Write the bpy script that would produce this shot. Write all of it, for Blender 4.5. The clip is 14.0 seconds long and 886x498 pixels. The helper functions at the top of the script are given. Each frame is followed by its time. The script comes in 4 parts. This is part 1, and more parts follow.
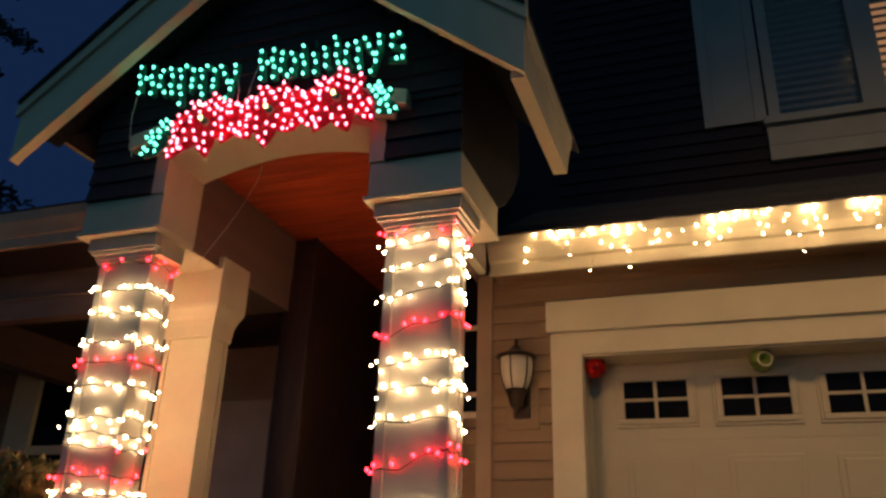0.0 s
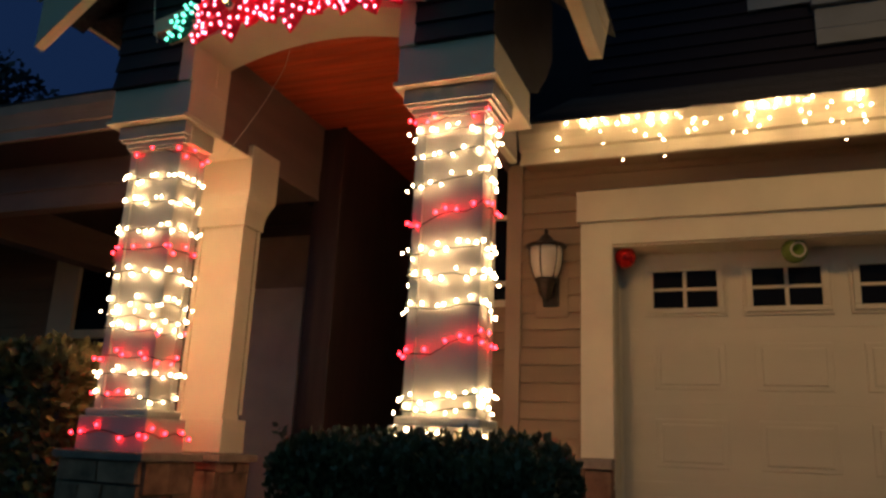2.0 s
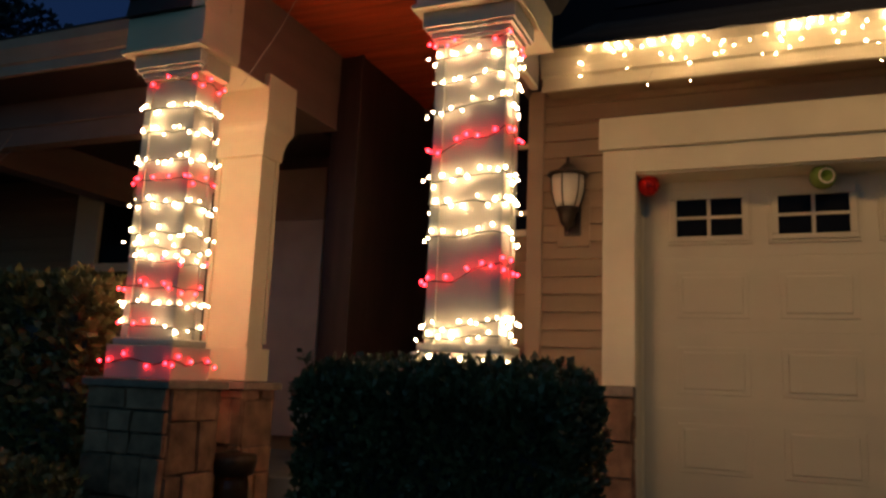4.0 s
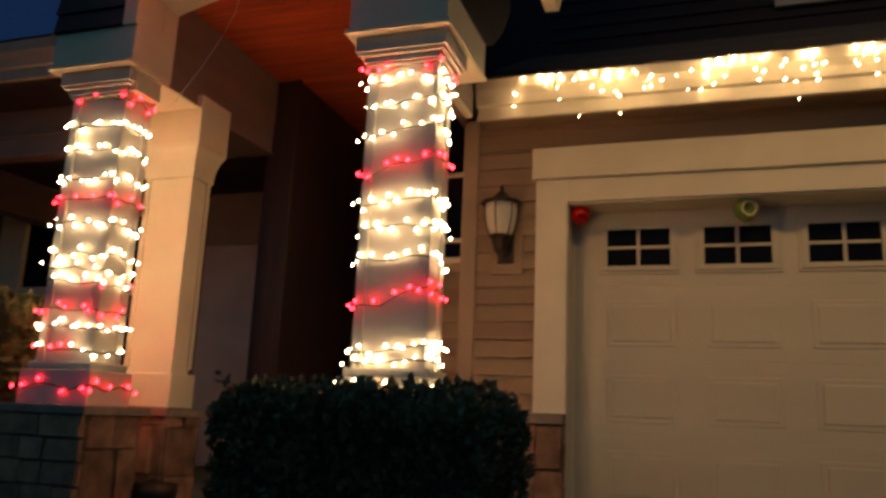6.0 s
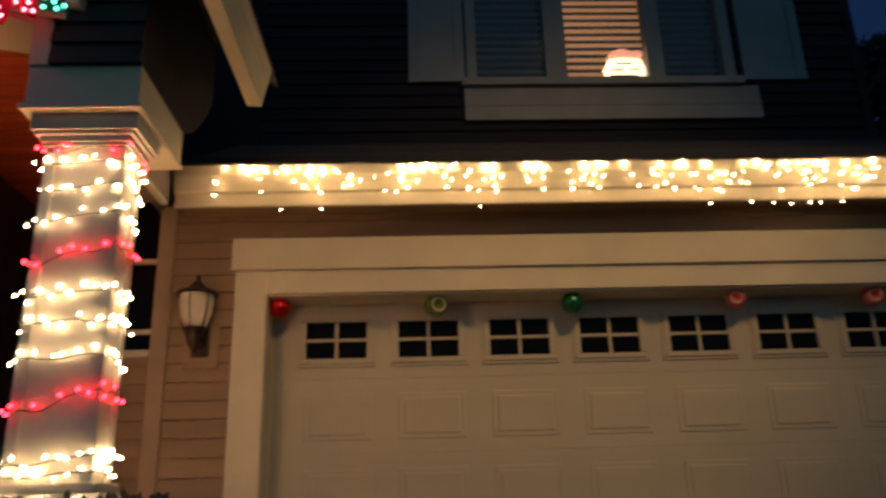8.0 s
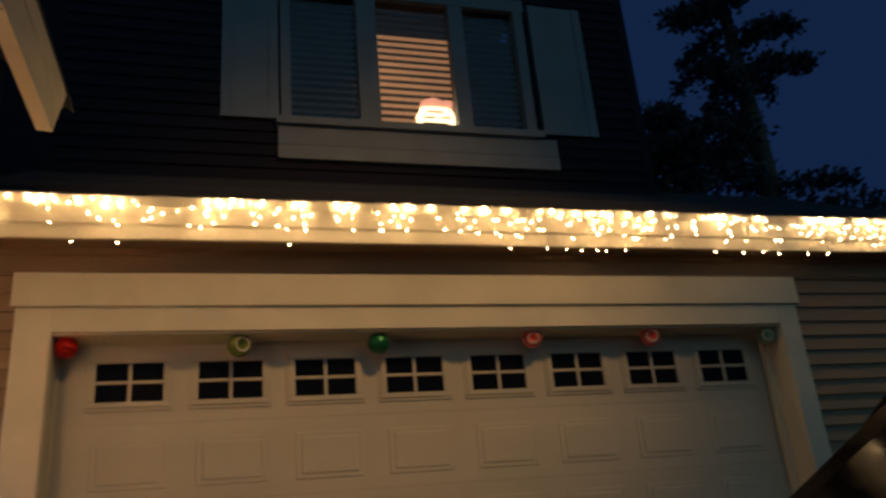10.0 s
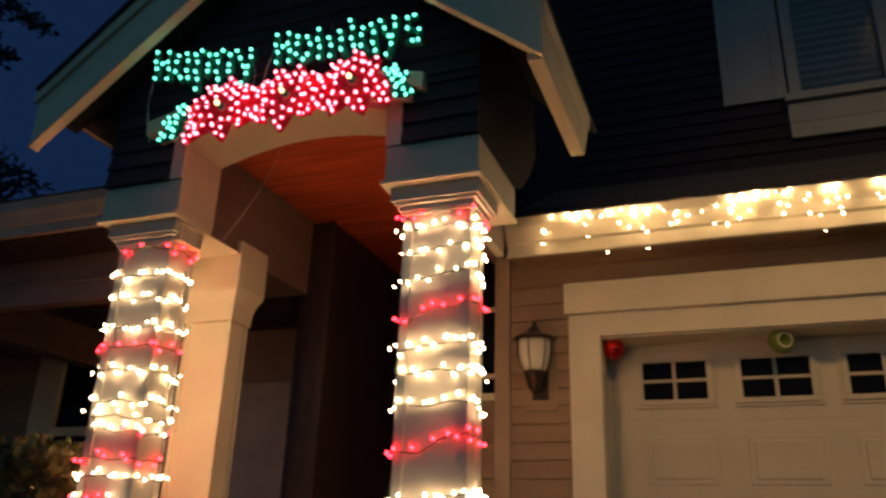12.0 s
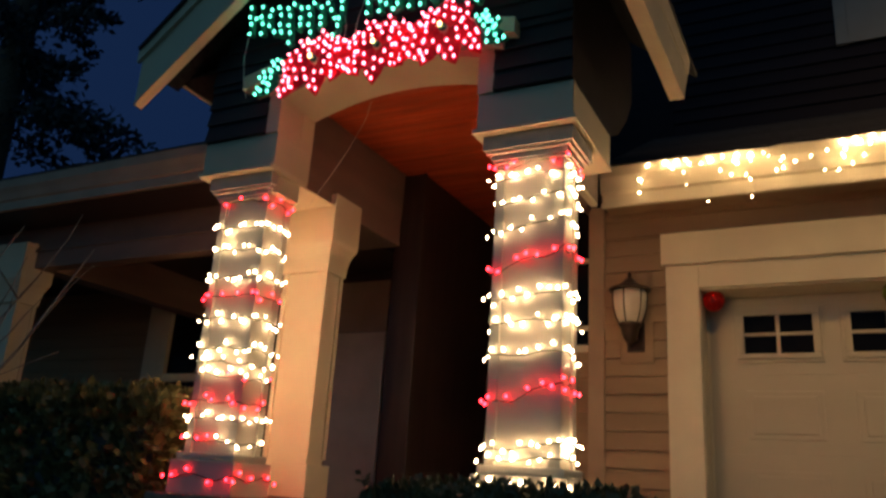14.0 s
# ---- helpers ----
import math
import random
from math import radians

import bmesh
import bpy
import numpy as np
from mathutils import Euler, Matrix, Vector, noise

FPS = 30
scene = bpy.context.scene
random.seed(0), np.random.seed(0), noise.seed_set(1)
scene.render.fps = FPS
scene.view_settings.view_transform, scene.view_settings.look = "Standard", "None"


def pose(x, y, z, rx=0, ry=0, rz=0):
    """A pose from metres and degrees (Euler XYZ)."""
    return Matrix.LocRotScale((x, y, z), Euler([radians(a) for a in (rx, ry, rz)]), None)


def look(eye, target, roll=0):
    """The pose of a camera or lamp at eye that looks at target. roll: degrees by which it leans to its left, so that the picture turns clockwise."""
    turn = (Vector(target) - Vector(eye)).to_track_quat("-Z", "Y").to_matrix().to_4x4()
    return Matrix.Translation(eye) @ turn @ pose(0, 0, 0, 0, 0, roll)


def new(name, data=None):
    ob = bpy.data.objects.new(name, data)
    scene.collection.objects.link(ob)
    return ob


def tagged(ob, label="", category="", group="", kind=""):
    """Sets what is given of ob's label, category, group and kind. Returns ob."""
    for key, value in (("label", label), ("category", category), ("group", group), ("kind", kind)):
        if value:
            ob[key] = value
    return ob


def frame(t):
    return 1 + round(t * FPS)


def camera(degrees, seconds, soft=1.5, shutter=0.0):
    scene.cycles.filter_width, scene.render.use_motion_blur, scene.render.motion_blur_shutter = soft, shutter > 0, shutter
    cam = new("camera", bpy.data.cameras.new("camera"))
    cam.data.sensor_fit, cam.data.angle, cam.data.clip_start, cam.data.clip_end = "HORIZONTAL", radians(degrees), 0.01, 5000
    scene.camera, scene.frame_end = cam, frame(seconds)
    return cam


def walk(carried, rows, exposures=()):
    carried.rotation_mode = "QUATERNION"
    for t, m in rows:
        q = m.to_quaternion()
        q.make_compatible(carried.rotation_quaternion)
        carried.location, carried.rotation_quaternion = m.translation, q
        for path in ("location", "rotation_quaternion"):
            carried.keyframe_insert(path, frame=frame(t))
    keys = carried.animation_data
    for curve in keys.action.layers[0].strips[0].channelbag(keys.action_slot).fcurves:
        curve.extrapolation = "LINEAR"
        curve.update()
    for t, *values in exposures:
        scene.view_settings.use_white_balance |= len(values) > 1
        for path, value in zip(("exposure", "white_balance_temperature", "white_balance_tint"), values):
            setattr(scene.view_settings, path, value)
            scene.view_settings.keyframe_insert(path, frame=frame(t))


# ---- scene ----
cam = camera(58.7, 14.0, soft=2.7, shutter=0.5)
PATH = [
    (0, (0.566, -1.73, 0.749), (-0.054, 0.012, 1.509), 1.8),
    (0.5, (0.557, -1.713, 0.743), (-0.066, 0.037, 1.485), 1.8),
    (1, (0.55, -1.674, 0.754), (-0.095, 0.098, 1.42), 2.0),
    (1.5, (0.546, -1.692, 0.753), (-0.127, 0.107, 1.309), 2.4),
    (2, (0.537, -1.714, 0.741), (-0.167, 0.091, 1.239), 2.5),
    (2.5, (0.546, -1.676, 0.736), (-0.179, 0.132, 1.189), 2.6),
    (3, (0.509, -1.683, 0.722), (-0.225, 0.132, 1.133), 2.3),
    (5.3, (0.537, -1.666, 0.708), (-0.238, 0.155, 0.996), 2.7),
    (5.5, (0.551, -1.655, 0.694), (-0.203, 0.17, 1.008), 2.7),
    (6, (0.579, -1.641, 0.685), (-0.043, 0.213, 1.105), 2.4),
    (6.5, (0.625, -1.679, 0.716), (0.115, 0.194, 1.2), 2.1),
    (7, (0.653, -1.674, 0.712), (0.337, 0.225, 1.253), 1.0),
    (7.5, (0.679, -1.673, 0.706), (0.556, 0.236, 1.29), -0.0),
    (8, (0.686, -1.641, 0.75), (0.769, 0.257, 1.376), -1.7),
    (8.5, (0.711, -1.702, 0.705), (1.001, 0.164, 1.363), -3.7),
    (8.7, (0.745, -1.652, 0.718), (1.112, 0.199, 1.38), -4.4),
    (9.6, (0.735, -1.67, 0.735), (1.33, 0.10, 1.425), -4.8),
    (10.8, (0.667, -1.699, 0.749), (0.733, 0.171, 1.454), -4.0),
    (11, (0.632, -1.694, 0.752), (0.514, 0.174, 1.456), -2.8),
    (11.5, (0.585, -1.711, 0.777), (0.114, 0.104, 1.472), -0.3),
    (12, (0.56, -1.737, 0.773), (-0.104, 0.011, 1.482), 1.8),
    (12.5, (0.542, -1.716, 0.784), (-0.2, 0.002, 1.49), 2.9),
    (13, (0.537, -1.715, 0.78), (-0.273, -0.02, 1.468), 3.5),
    (13.5, (0.545, -1.727, 0.771), (-0.313, -0.049, 1.44), 3.5),
    (14, (0.535, -1.716, 0.759), (-0.348, -0.021, 1.349), 3.6),
]
walk(cam, [(t, look(eye, target, roll)) for t, eye, target, roll in PATH])

# ---------------------------------------------------------------- light
world = bpy.data.worlds.new("dusk_sky")
scene.world = world
world.use_nodes = True
wn, wl = world.node_tree.nodes, world.node_tree.links
wn.clear()
w_out, w_bg = wn.new("ShaderNodeOutputWorld"), wn.new("ShaderNodeBackground")
w_co, w_sep, w_ramp = wn.new("ShaderNodeTexCoord"), wn.new("ShaderNodeSeparateXYZ"), wn.new("ShaderNodeValToRGB")
w_map = wn.new("ShaderNodeMapRange")
wl.new(w_co.outputs["Generated"], w_sep.inputs[0])
wl.new(w_sep.outputs["Y"], w_map.inputs["Value"])
w_map.inputs["From Min"].default_value, w_map.inputs["From Max"].default_value = -1.0, 1.0
wl.new(w_map.outputs[0], w_ramp.inputs[0])
# afterglow in the west behind the viewer, night blue over the house
stops = w_ramp.color_ramp.elements
stops[0].position, stops[0].color = 0.0, (0.066, 0.172, 0.252, 1)
stops[1].position, stops[1].color = 0.75, (0.0058, 0.0165, 0.054, 1)
stops.new(0.15).color = (0.026, 0.067, 0.112, 1)
stops.new(0.40).color = (0.009, 0.028, 0.056, 1)
wl.new(w_ramp.outputs[0], w_bg.inputs[0])
w_bg.inputs[1].default_value = 1.0
wl.new(w_bg.outputs[0], w_out.inputs[0])

# unseen fill spot added above the road to brighten the garage with a warm pool
GARAGE_FILL = bpy.data.lights.new("garage_fill", "SPOT")
GARAGE_FILL.energy, GARAGE_FILL.color, GARAGE_FILL.shadow_soft_size = 2000.0, (1.0, 0.56, 0.19), 0.8
GARAGE_FILL.spot_size, GARAGE_FILL.spot_blend = radians(25.5), 0.95
street = new("garage_fill", GARAGE_FILL)
street.matrix_world = look((4.0, -7.0, 9.2), (1.95, 3.4, 2.65))
tagged(street, kind="structure")
BULB_WARM, BULB_RED, BULB_GREEN = 45.0, 32.0, 4.0


# ---------------------------------------------------------------- materials
def material(name, base, rough=0.7, metal=0.0, vary=0.12, scale=6.0, bump=0.15, bump_scale=120.0, stretch=(1, 1, 1), island=0.0, coat=0.0):
    m = bpy.data.materials.new(name)
    m.use_nodes = True
    n, l = m.node_tree.nodes, m.node_tree.links
    b = n["Principled BSDF"]
    b.inputs["Roughness"].default_value, b.inputs["Metallic"].default_value = rough, metal
    b.inputs["Coat Weight"].default_value = coat
    co, mp = n.new("ShaderNodeTexCoord"), n.new("ShaderNodeMapping")
    mp.inputs["Scale"].default_value = stretch
    l.new(co.outputs["Object"], mp.inputs[0])
    big, fine = n.new("ShaderNodeTexNoise"), n.new("ShaderNodeTexNoise")
    big.inputs["Scale"].default_value, big.inputs["Detail"].default_value = scale, 5
    fine.inputs["Scale"].default_value, fine.inputs["Detail"].default_value = bump_scale, 4
    l.new(mp.outputs[0], big.inputs["Vector"]), l.new(mp.outputs[0], fine.inputs["Vector"])
    mixer = n.new("ShaderNodeMix")
    mixer.data_type = "RGBA"
    lo, hi = [max(0, c * (1 - vary * 2)) for c in base], [min(1, c * (1 + vary)) for c in base]
    mixer.inputs["A"].default_value, mixer.inputs["B"].default_value = (*lo, 1), (*hi, 1)
    mr = n.new("ShaderNodeMapRange")
    mr.inputs["From Min"].default_value, mr.inputs["From Max"].default_value = 0.25, 0.7
    l.new(big.outputs["Fac"], mr.inputs[0]), l.new(mr.outputs[0], mixer.inputs["Factor"])
    tone = mixer.outputs["Result"]
    if island:
        info, hsv, rng = n.new("ShaderNodeObjectInfo"), n.new("ShaderNodeHueSaturation"), n.new("ShaderNodeMapRange")
        rng.inputs["To Min"].default_value, rng.inputs["To Max"].default_value = 1 - island, 1 + island
        l.new(info.outputs["Random"], rng.inputs[0]), l.new(rng.outputs[0], hsv.inputs["Value"])
        l.new(tone, hsv.inputs["Color"])
        tone = hsv.outputs[0]
    l.new(tone, b.inputs["Base Color"])
    rr = n.new("ShaderNodeMapRange")
    rr.inputs["To Min"].default_value, rr.inputs["To Max"].default_value = max(0.03, rough - 0.1), min(1, rough + 0.1)
    l.new(fine.outputs["Fac"], rr.inputs[0]), l.new(rr.outputs[0], b.inputs["Roughness"])
    if bump:
        bp = n.new("ShaderNodeBump")
        bp.inputs["Strength"].default_value, bp.inputs["Distance"].default_value = bump, 0.004
        l.new(fine.outputs["Fac"], bp.inputs["Height"]), l.new(bp.outputs[0], b.inputs["Normal"])
    return m


def glow(name, colour, strength):
    m = bpy.data.materials.new(name)
    m.use_nodes = True
    b = m.node_tree.nodes["Principled BSDF"]
    b.inputs["Base Color"].default_value = (*[0.2 + 0.5 * c for c in colour], 1)
    b.inputs["Emission Color"].default_value, b.inputs["Emission Strength"].default_value = (*colour, 1), strength
    b.inputs["Roughness"].default_value = 0.2
    return m


def glass(name, colour=(0.9, 0.95, 1), rough=0.02):
    m = bpy.data.materials.new(name)
    m.use_nodes = True
    b = m.node_tree.nodes["Principled BSDF"]
    b.inputs["Base Color"].default_value, b.inputs["Roughness"].default_value = (*colour, 1), rough
    b.inputs["Transmission Weight"].default_value, b.inputs["IOR"].default_value = 1.0, 1.45
    return m


TRIM = material("cream_trim_paint", (0.66, 0.575, 0.395), 0.55, vary=0.05, scale=3, bump=0.12, bump_scale=60, stretch=(1, 1, 1))
# cream trim greyed down: the shade of the upper storey is in this paint
SHADED_TRIM = material("shaded_trim_paint", (0.21, 0.225, 0.225), 0.6, vary=0.08, scale=3, bump=0.12, bump_scale=60)
# porch panel in a lit and a shaded tone, split at its shadow edge
LIT_PANEL = material("lit_panel_paint", (0.60, 0.45, 0.37), 0.6, vary=0.1, scale=3, bump=0.12, bump_scale=60)
SHADED_PANEL = material("shaded_panel_paint", (0.36, 0.24, 0.18), 0.6, vary=0.1, scale=3, bump=0.12, bump_scale=60)
# siding darkened to near black, so the upper wall's shade is in its colour
SHADED_SIDING = material("shaded_siding", (0.019, 0.017, 0.025), 0.8, vary=0.10, scale=2.5, bump=0.3, bump_scale=40, stretch=(0.25, 1, 3), island=0.08)
COLUMN = material("column_paint", (0.54, 0.505, 0.41), 0.5, vary=0.06, scale=4, bump=0.1, bump_scale=70)
SIDING = material("taupe_lap_siding", (0.31, 0.205, 0.115), 0.75, vary=0.10, scale=2.5, bump=0.35, bump_scale=40, stretch=(0.25, 1, 3), island=0.06)
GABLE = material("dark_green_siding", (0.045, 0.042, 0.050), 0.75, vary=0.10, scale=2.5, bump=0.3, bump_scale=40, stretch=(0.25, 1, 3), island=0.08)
for dull in (SHADED_SIDING, GABLE):
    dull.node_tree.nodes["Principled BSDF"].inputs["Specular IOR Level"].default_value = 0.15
DOOR = material("garage_door_paint", (0.51, 0.445, 0.315), 0.5, vary=0.05, scale=1.5, bump=0.22, bump_scale=55, stretch=(0.2, 1, 2))
CEDAR = material("cedar_board", (0.50, 0.075, 0.02), 0.5, vary=0.25, scale=5, bump=0.2, bump_scale=50, stretch=(0.3, 4, 4), island=0.12)
BOARD = material("tan_corner_board_paint", (0.36, 0.25, 0.15), 0.65, vary=0.08, scale=3, bump=0.15, bump_scale=60)
# brown wood taken darker still to hold the faintly lit porch recess in shade
SHADED_WOOD = material("shaded_porch_wood", (0.042, 0.023, 0.019), 0.5, vary=0.2, scale=5, bump=0.2, bump_scale=50, stretch=(4, 4, 0.3))
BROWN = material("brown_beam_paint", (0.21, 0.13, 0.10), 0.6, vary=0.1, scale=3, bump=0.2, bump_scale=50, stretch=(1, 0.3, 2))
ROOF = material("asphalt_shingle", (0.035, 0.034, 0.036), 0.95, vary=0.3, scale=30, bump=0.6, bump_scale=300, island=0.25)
WING = material("tan_gutter_paint", (0.42, 0.30, 0.22), 0.6, vary=0.1, scale=3, bump=0.12, bump_scale=60)
STONE = material("ledge_stone", (0.30, 0.165, 0.095), 0.9, vary=0.3, scale=9, bump=0.9, bump_scale=45, island=0.30)
MORTAR = material("mortar", (0.10, 0.085, 0.07), 0.95, vary=0.15, scale=20, bump=0.5, bump_scale=120)
CAPSTONE = material("cast_cap_stone", (0.26, 0.20, 0.15), 0.85, vary=0.15, scale=12, bump=0.5, bump_scale=80)
CONCRETE = material("concrete", (0.30, 0.28, 0.25), 0.9, vary=0.15, scale=3, bump=0.4, bump_scale=90)
SOIL = material("bark_mulch", (0.05, 0.034, 0.022), 1.0, vary=0.35, scale=30, bump=0.9, bump_scale=90)
ASPHALT = material("asphalt", (0.05, 0.05, 0.05), 0.95, vary=0.2, scale=10, bump=0.5, bump_scale=200)
BRONZE = material("lamp_bronze", (0.055, 0.038, 0.025), 0.45, metal=0.6, vary=0.2, scale=25, bump=0.15)
FROST = material("frosted_lamp_glass", (0.64, 0.57, 0.42), 0.35, vary=0.03, scale=8, bump=0.05)
WIRE = material("green_wire", (0.012, 0.03, 0.016), 0.5, vary=0.2, scale=40, bump=0)
WHITE_WIRE = material("white_wire", (0.55, 0.5, 0.42), 0.5, vary=0.1, scale=40, bump=0)
LEAF = material("hedge_leaf", (0.11, 0.12, 0.05), 0.45, vary=0.3, scale=8, bump=0.1, island=0.2)
LEAF_DARK = material("shrub_leaf", (0.15, 0.15, 0.06), 0.38, vary=0.3, scale=8, bump=0.1, island=0.2)
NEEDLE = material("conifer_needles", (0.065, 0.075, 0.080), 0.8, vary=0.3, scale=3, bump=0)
BARK = material("bark", (0.14, 0.10, 0.07), 0.95, vary=0.3, scale=20, bump=0.8, bump_scale=40)
TWIG = material("pale_twig", (0.30, 0.25, 0.20), 0.9, vary=0.2, scale=20, bump=0.3)
PETAL = material("red_tinsel_petal", (0.75, 0.008, 0.04), 0.35, vary=0.2, scale=40, bump=0.5, bump_scale=120)
TINSEL = material("green_tinsel", (0.012, 0.20, 0.11), 0.4, vary=0.25, scale=40, bump=0.5, bump_scale=120)
BALL_RED = material("red_glitter_ball", (0.85, 0.02, 0.012), 0.16, metal=0.75, vary=0.4, scale=60, bump=0.3, bump_scale=70)
BALL_LIME = material("lime_mirror_ball", (0.22, 0.30, 0.06), 0.22, metal=0.4, vary=0.05, scale=6, bump=0)
BALL_GREEN = material("green_mirror_ball", (0.012, 0.17, 0.06), 0.3, metal=0.4, vary=0.2, scale=30, bump=0.3)
BALL_SAGE = material("sage_mirror_ball", (0.42, 0.56, 0.34), 0.16, metal=0.65, vary=0.1, scale=6, bump=0)
BALL_PINK = material("pink_mirror_ball", (0.85, 0.17, 0.13), 0.28, metal=0.3, vary=0.1, scale=6, bump=0)
SILVER = material("silver_cap", (0.6, 0.58, 0.52), 0.25, metal=1.0, vary=0.05, scale=6, bump=0)
RIM = material("pale_ornament_rim", (0.62, 0.50, 0.38), 0.3, vary=0.05, scale=20, bump=0)
DARK_GLASS = material("dark_window_glass", (0.006, 0.006, 0.008), 0.06, vary=0.05, scale=3, bump=0)
DARK_GLASS.node_tree.nodes["Principled BSDF"].inputs["Specular IOR Level"].default_value = 0.04
BLIND = material("window_blind", (0.075, 0.05, 0.035), 0.6, vary=0.05, scale=6, bump=0.05)
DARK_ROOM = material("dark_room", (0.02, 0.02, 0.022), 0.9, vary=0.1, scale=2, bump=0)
CAR_PAINT = material("black_car_paint", (0.003, 0.0035, 0.006), 0.25, vary=0.05, scale=3, bump=0)
CAR_PAINT.node_tree.nodes["Principled BSDF"].inputs["Specular IOR Level"].default_value = 0.08
CAR_GLASS = material("tinted_car_glass", (0.004, 0.005, 0.006), 0.04, vary=0.05, scale=3, bump=0)
CAR_GLASS.node_tree.nodes["Principled BSDF"].inputs["Specular IOR Level"].default_value = 0.12
RUBBER = material("tyre_rubber", (0.012, 0.012, 0.012), 0.9, vary=0.2, scale=20, bump=0.3)
MIRROR = material("mirror_glass", (0.9, 0.92, 0.95), 0.03, metal=1.0, vary=0.01, scale=3, bump=0)
GLOW_WARM = glow("warm_white_bulb", (1.0, 0.67, 0.36), BULB_WARM)
GLOW_ICICLE = glow("icicle_bulb", (1.0, 0.66, 0.33), 49.0)
GLOW_RED = glow("red_bulb", (1.0, 0.009, 0.018), BULB_RED)
GLOW_PINK = glow("red_sign_bulb", (1.0, 0.14, 0.21), 12.0)
GLOW_GREEN = glow("green_sign_bulb", (0.14, 1.0, 0.68), BULB_GREEN)
GLOW_GOLD = glow("amber_sign_bulb", (1.0, 0.75, 0.30), 5.0)
GLOW_ROOM = glow("lit_room", (1.0, 0.44, 0.17), 0.34)
GLOW_FIGURE = glow("lit_figure", (1.0, 0.66, 0.33), 3.0)
GLOW_CAP = glow("lit_cap", (1.0, 0.36, 0.20), 0.9)


# ---------------------------------------------------------------- mesh helpers
ORIGIN = {}


def thing(name, at=(0, 0, 0), label="", category="", group="", kind=""):
    ob = new(name)
    ob.empty_display_size = 0.1
    ob.matrix_basis = Matrix.Translation(at)
    ORIGIN[name_root(ob)] = Vector(at)
    return tagged(ob, label, category, group, kind)


def name_root(ob):
    while ob.parent:
        ob = ob.parent
    return ob.name


def part(name, bm, mat, parent=None, label="", kind="", smooth=False):
    """One mesh object; the bmesh is in world places and moves to the origin of its thing."""
    me = bpy.data.meshes.new(name)
    if parent is not None:
        bmesh.ops.translate(bm, verts=bm.verts[:], vec=-ORIGIN.get(name_root(parent), Vector()))
    bmesh.ops.recalc_face_normals(bm, faces=bm.faces[:])
    bm.to_mesh(me)
    bm.free()
    for p in me.polygons:
        p.use_smooth = smooth
    me.materials.append(mat)
    ob = new(name, me)
    ob.parent = parent
    if parent is None:
        ORIGIN[ob.name] = Vector()
    return tagged(ob, label, kind=kind)


def box(bm, x0, x1, y0, y1, z0, z1, bevel=0.0):
    geo = bmesh.ops.create_cube(bm, size=1, matrix=Matrix.Translation(((x0 + x1) / 2, (y0 + y1) / 2, (z0 + z1) / 2)) @ Matrix.Diagonal((x1 - x0, y1 - y0, z1 - z0, 1)))
    if bevel:
        edges = list({e for v in geo["verts"] for e in v.link_edges})
        bmesh.ops.bevel(bm, geom=edges, offset=bevel, segments=2, affect="EDGES", profile=0.6)
    return bm


def B(x0, x1, y0, y1, z0, z1, bevel=0.004):
    return box(bmesh.new(), x0, x1, y0, y1, z0, z1, bevel)


def prism(points, axis, a, b, bm=None):
    """A closed outline in the plane across axis, drawn out from a to b."""
    bm = bm or bmesh.new()
    put = {"x": lambda p, s: (s, p[0], p[1]), "y": lambda p, s: (p[0], s, p[1]), "z": lambda p, s: (p[0], p[1], s)}[axis]
    v0, v1 = [bm.verts.new(put(p, a)) for p in points], [bm.verts.new(put(p, b)) for p in points]
    bm.faces.new(v0), bm.faces.new(v1[::-1])
    for i in range(len(points)):
        j = (i + 1) % len(points)
        bm.faces.new((v0[i], v0[j], v1[j], v1[i]))
    return bm


def lathe(profile, at, segs=24, bm=None):
    """Turned round a vertical axis at a place: rows of radius, height."""
    bm = bm or bmesh.new()
    rings = [[bm.verts.new((at[0] + r * math.cos(k * math.tau / segs), at[1] + r * math.sin(k * math.tau / segs), at[2] + h)) for k in range(segs)] for r, h in profile]
    for a, b in zip(rings, rings[1:]):
        for k in range(segs):
            bm.faces.new((a[k], a[(k + 1) % segs], b[(k + 1) % segs], b[k]))
    bm.faces.new(rings[0][::-1]), bm.faces.new(rings[-1])
    return bm


def tube(points, radius, segs=5, bm=None):
    bm = bm or bmesh.new()
    pts = [Vector(p) for p in points]
    rings = []
    for i, p in enumerate(pts):
        d = (pts[min(i + 1, len(pts) - 1)] - pts[max(i - 1, 0)]).normalized()
        side = d.cross(Vector((0.31, 0.2, 0.93))).normalized()
        up = side.cross(d)
        r = radius[i] if isinstance(radius, (list, tuple)) else radius
        rings.append([bm.verts.new(p + r * (math.cos(k * math.tau / segs) * side + math.sin(k * math.tau / segs) * up)) for k in range(segs)])
    for a, b in zip(rings, rings[1:]):
        for k in range(segs):
            bm.faces.new((a[k], a[(k + 1) % segs], b[(k + 1) % segs], b[k]))
    bm.faces.new(rings[0][::-1]), bm.faces.new(rings[-1])
    return bm


def bulb_mesh(name, radius, mat):
    bm = bmesh.new()
    bmesh.ops.create_icosphere(bm, subdivisions=2, radius=radius)
    for v in bm.verts:
        v.co.z *= 1.25
    me = bpy.data.meshes.new(name)
    bm.to_mesh(me)
    bm.free()
    for p in me.polygons:
        p.use_smooth = True
    me.materials.append(mat)
    return me


def hang_bulb(me, parent, at, lean=(0, 0, 0)):
    ob = new("bulb", me)
    ob.parent = parent
    ob.matrix_basis = pose(*(Vector(at) - ORIGIN.get(name_root(parent), Vector())), *lean)
    return ob


# ---------------------------------------------------------------- ground
GROUND = 0.0


def slope(y):
    return GROUND - 0.135 * max(0.0, min(3.3 - y, 5.4))


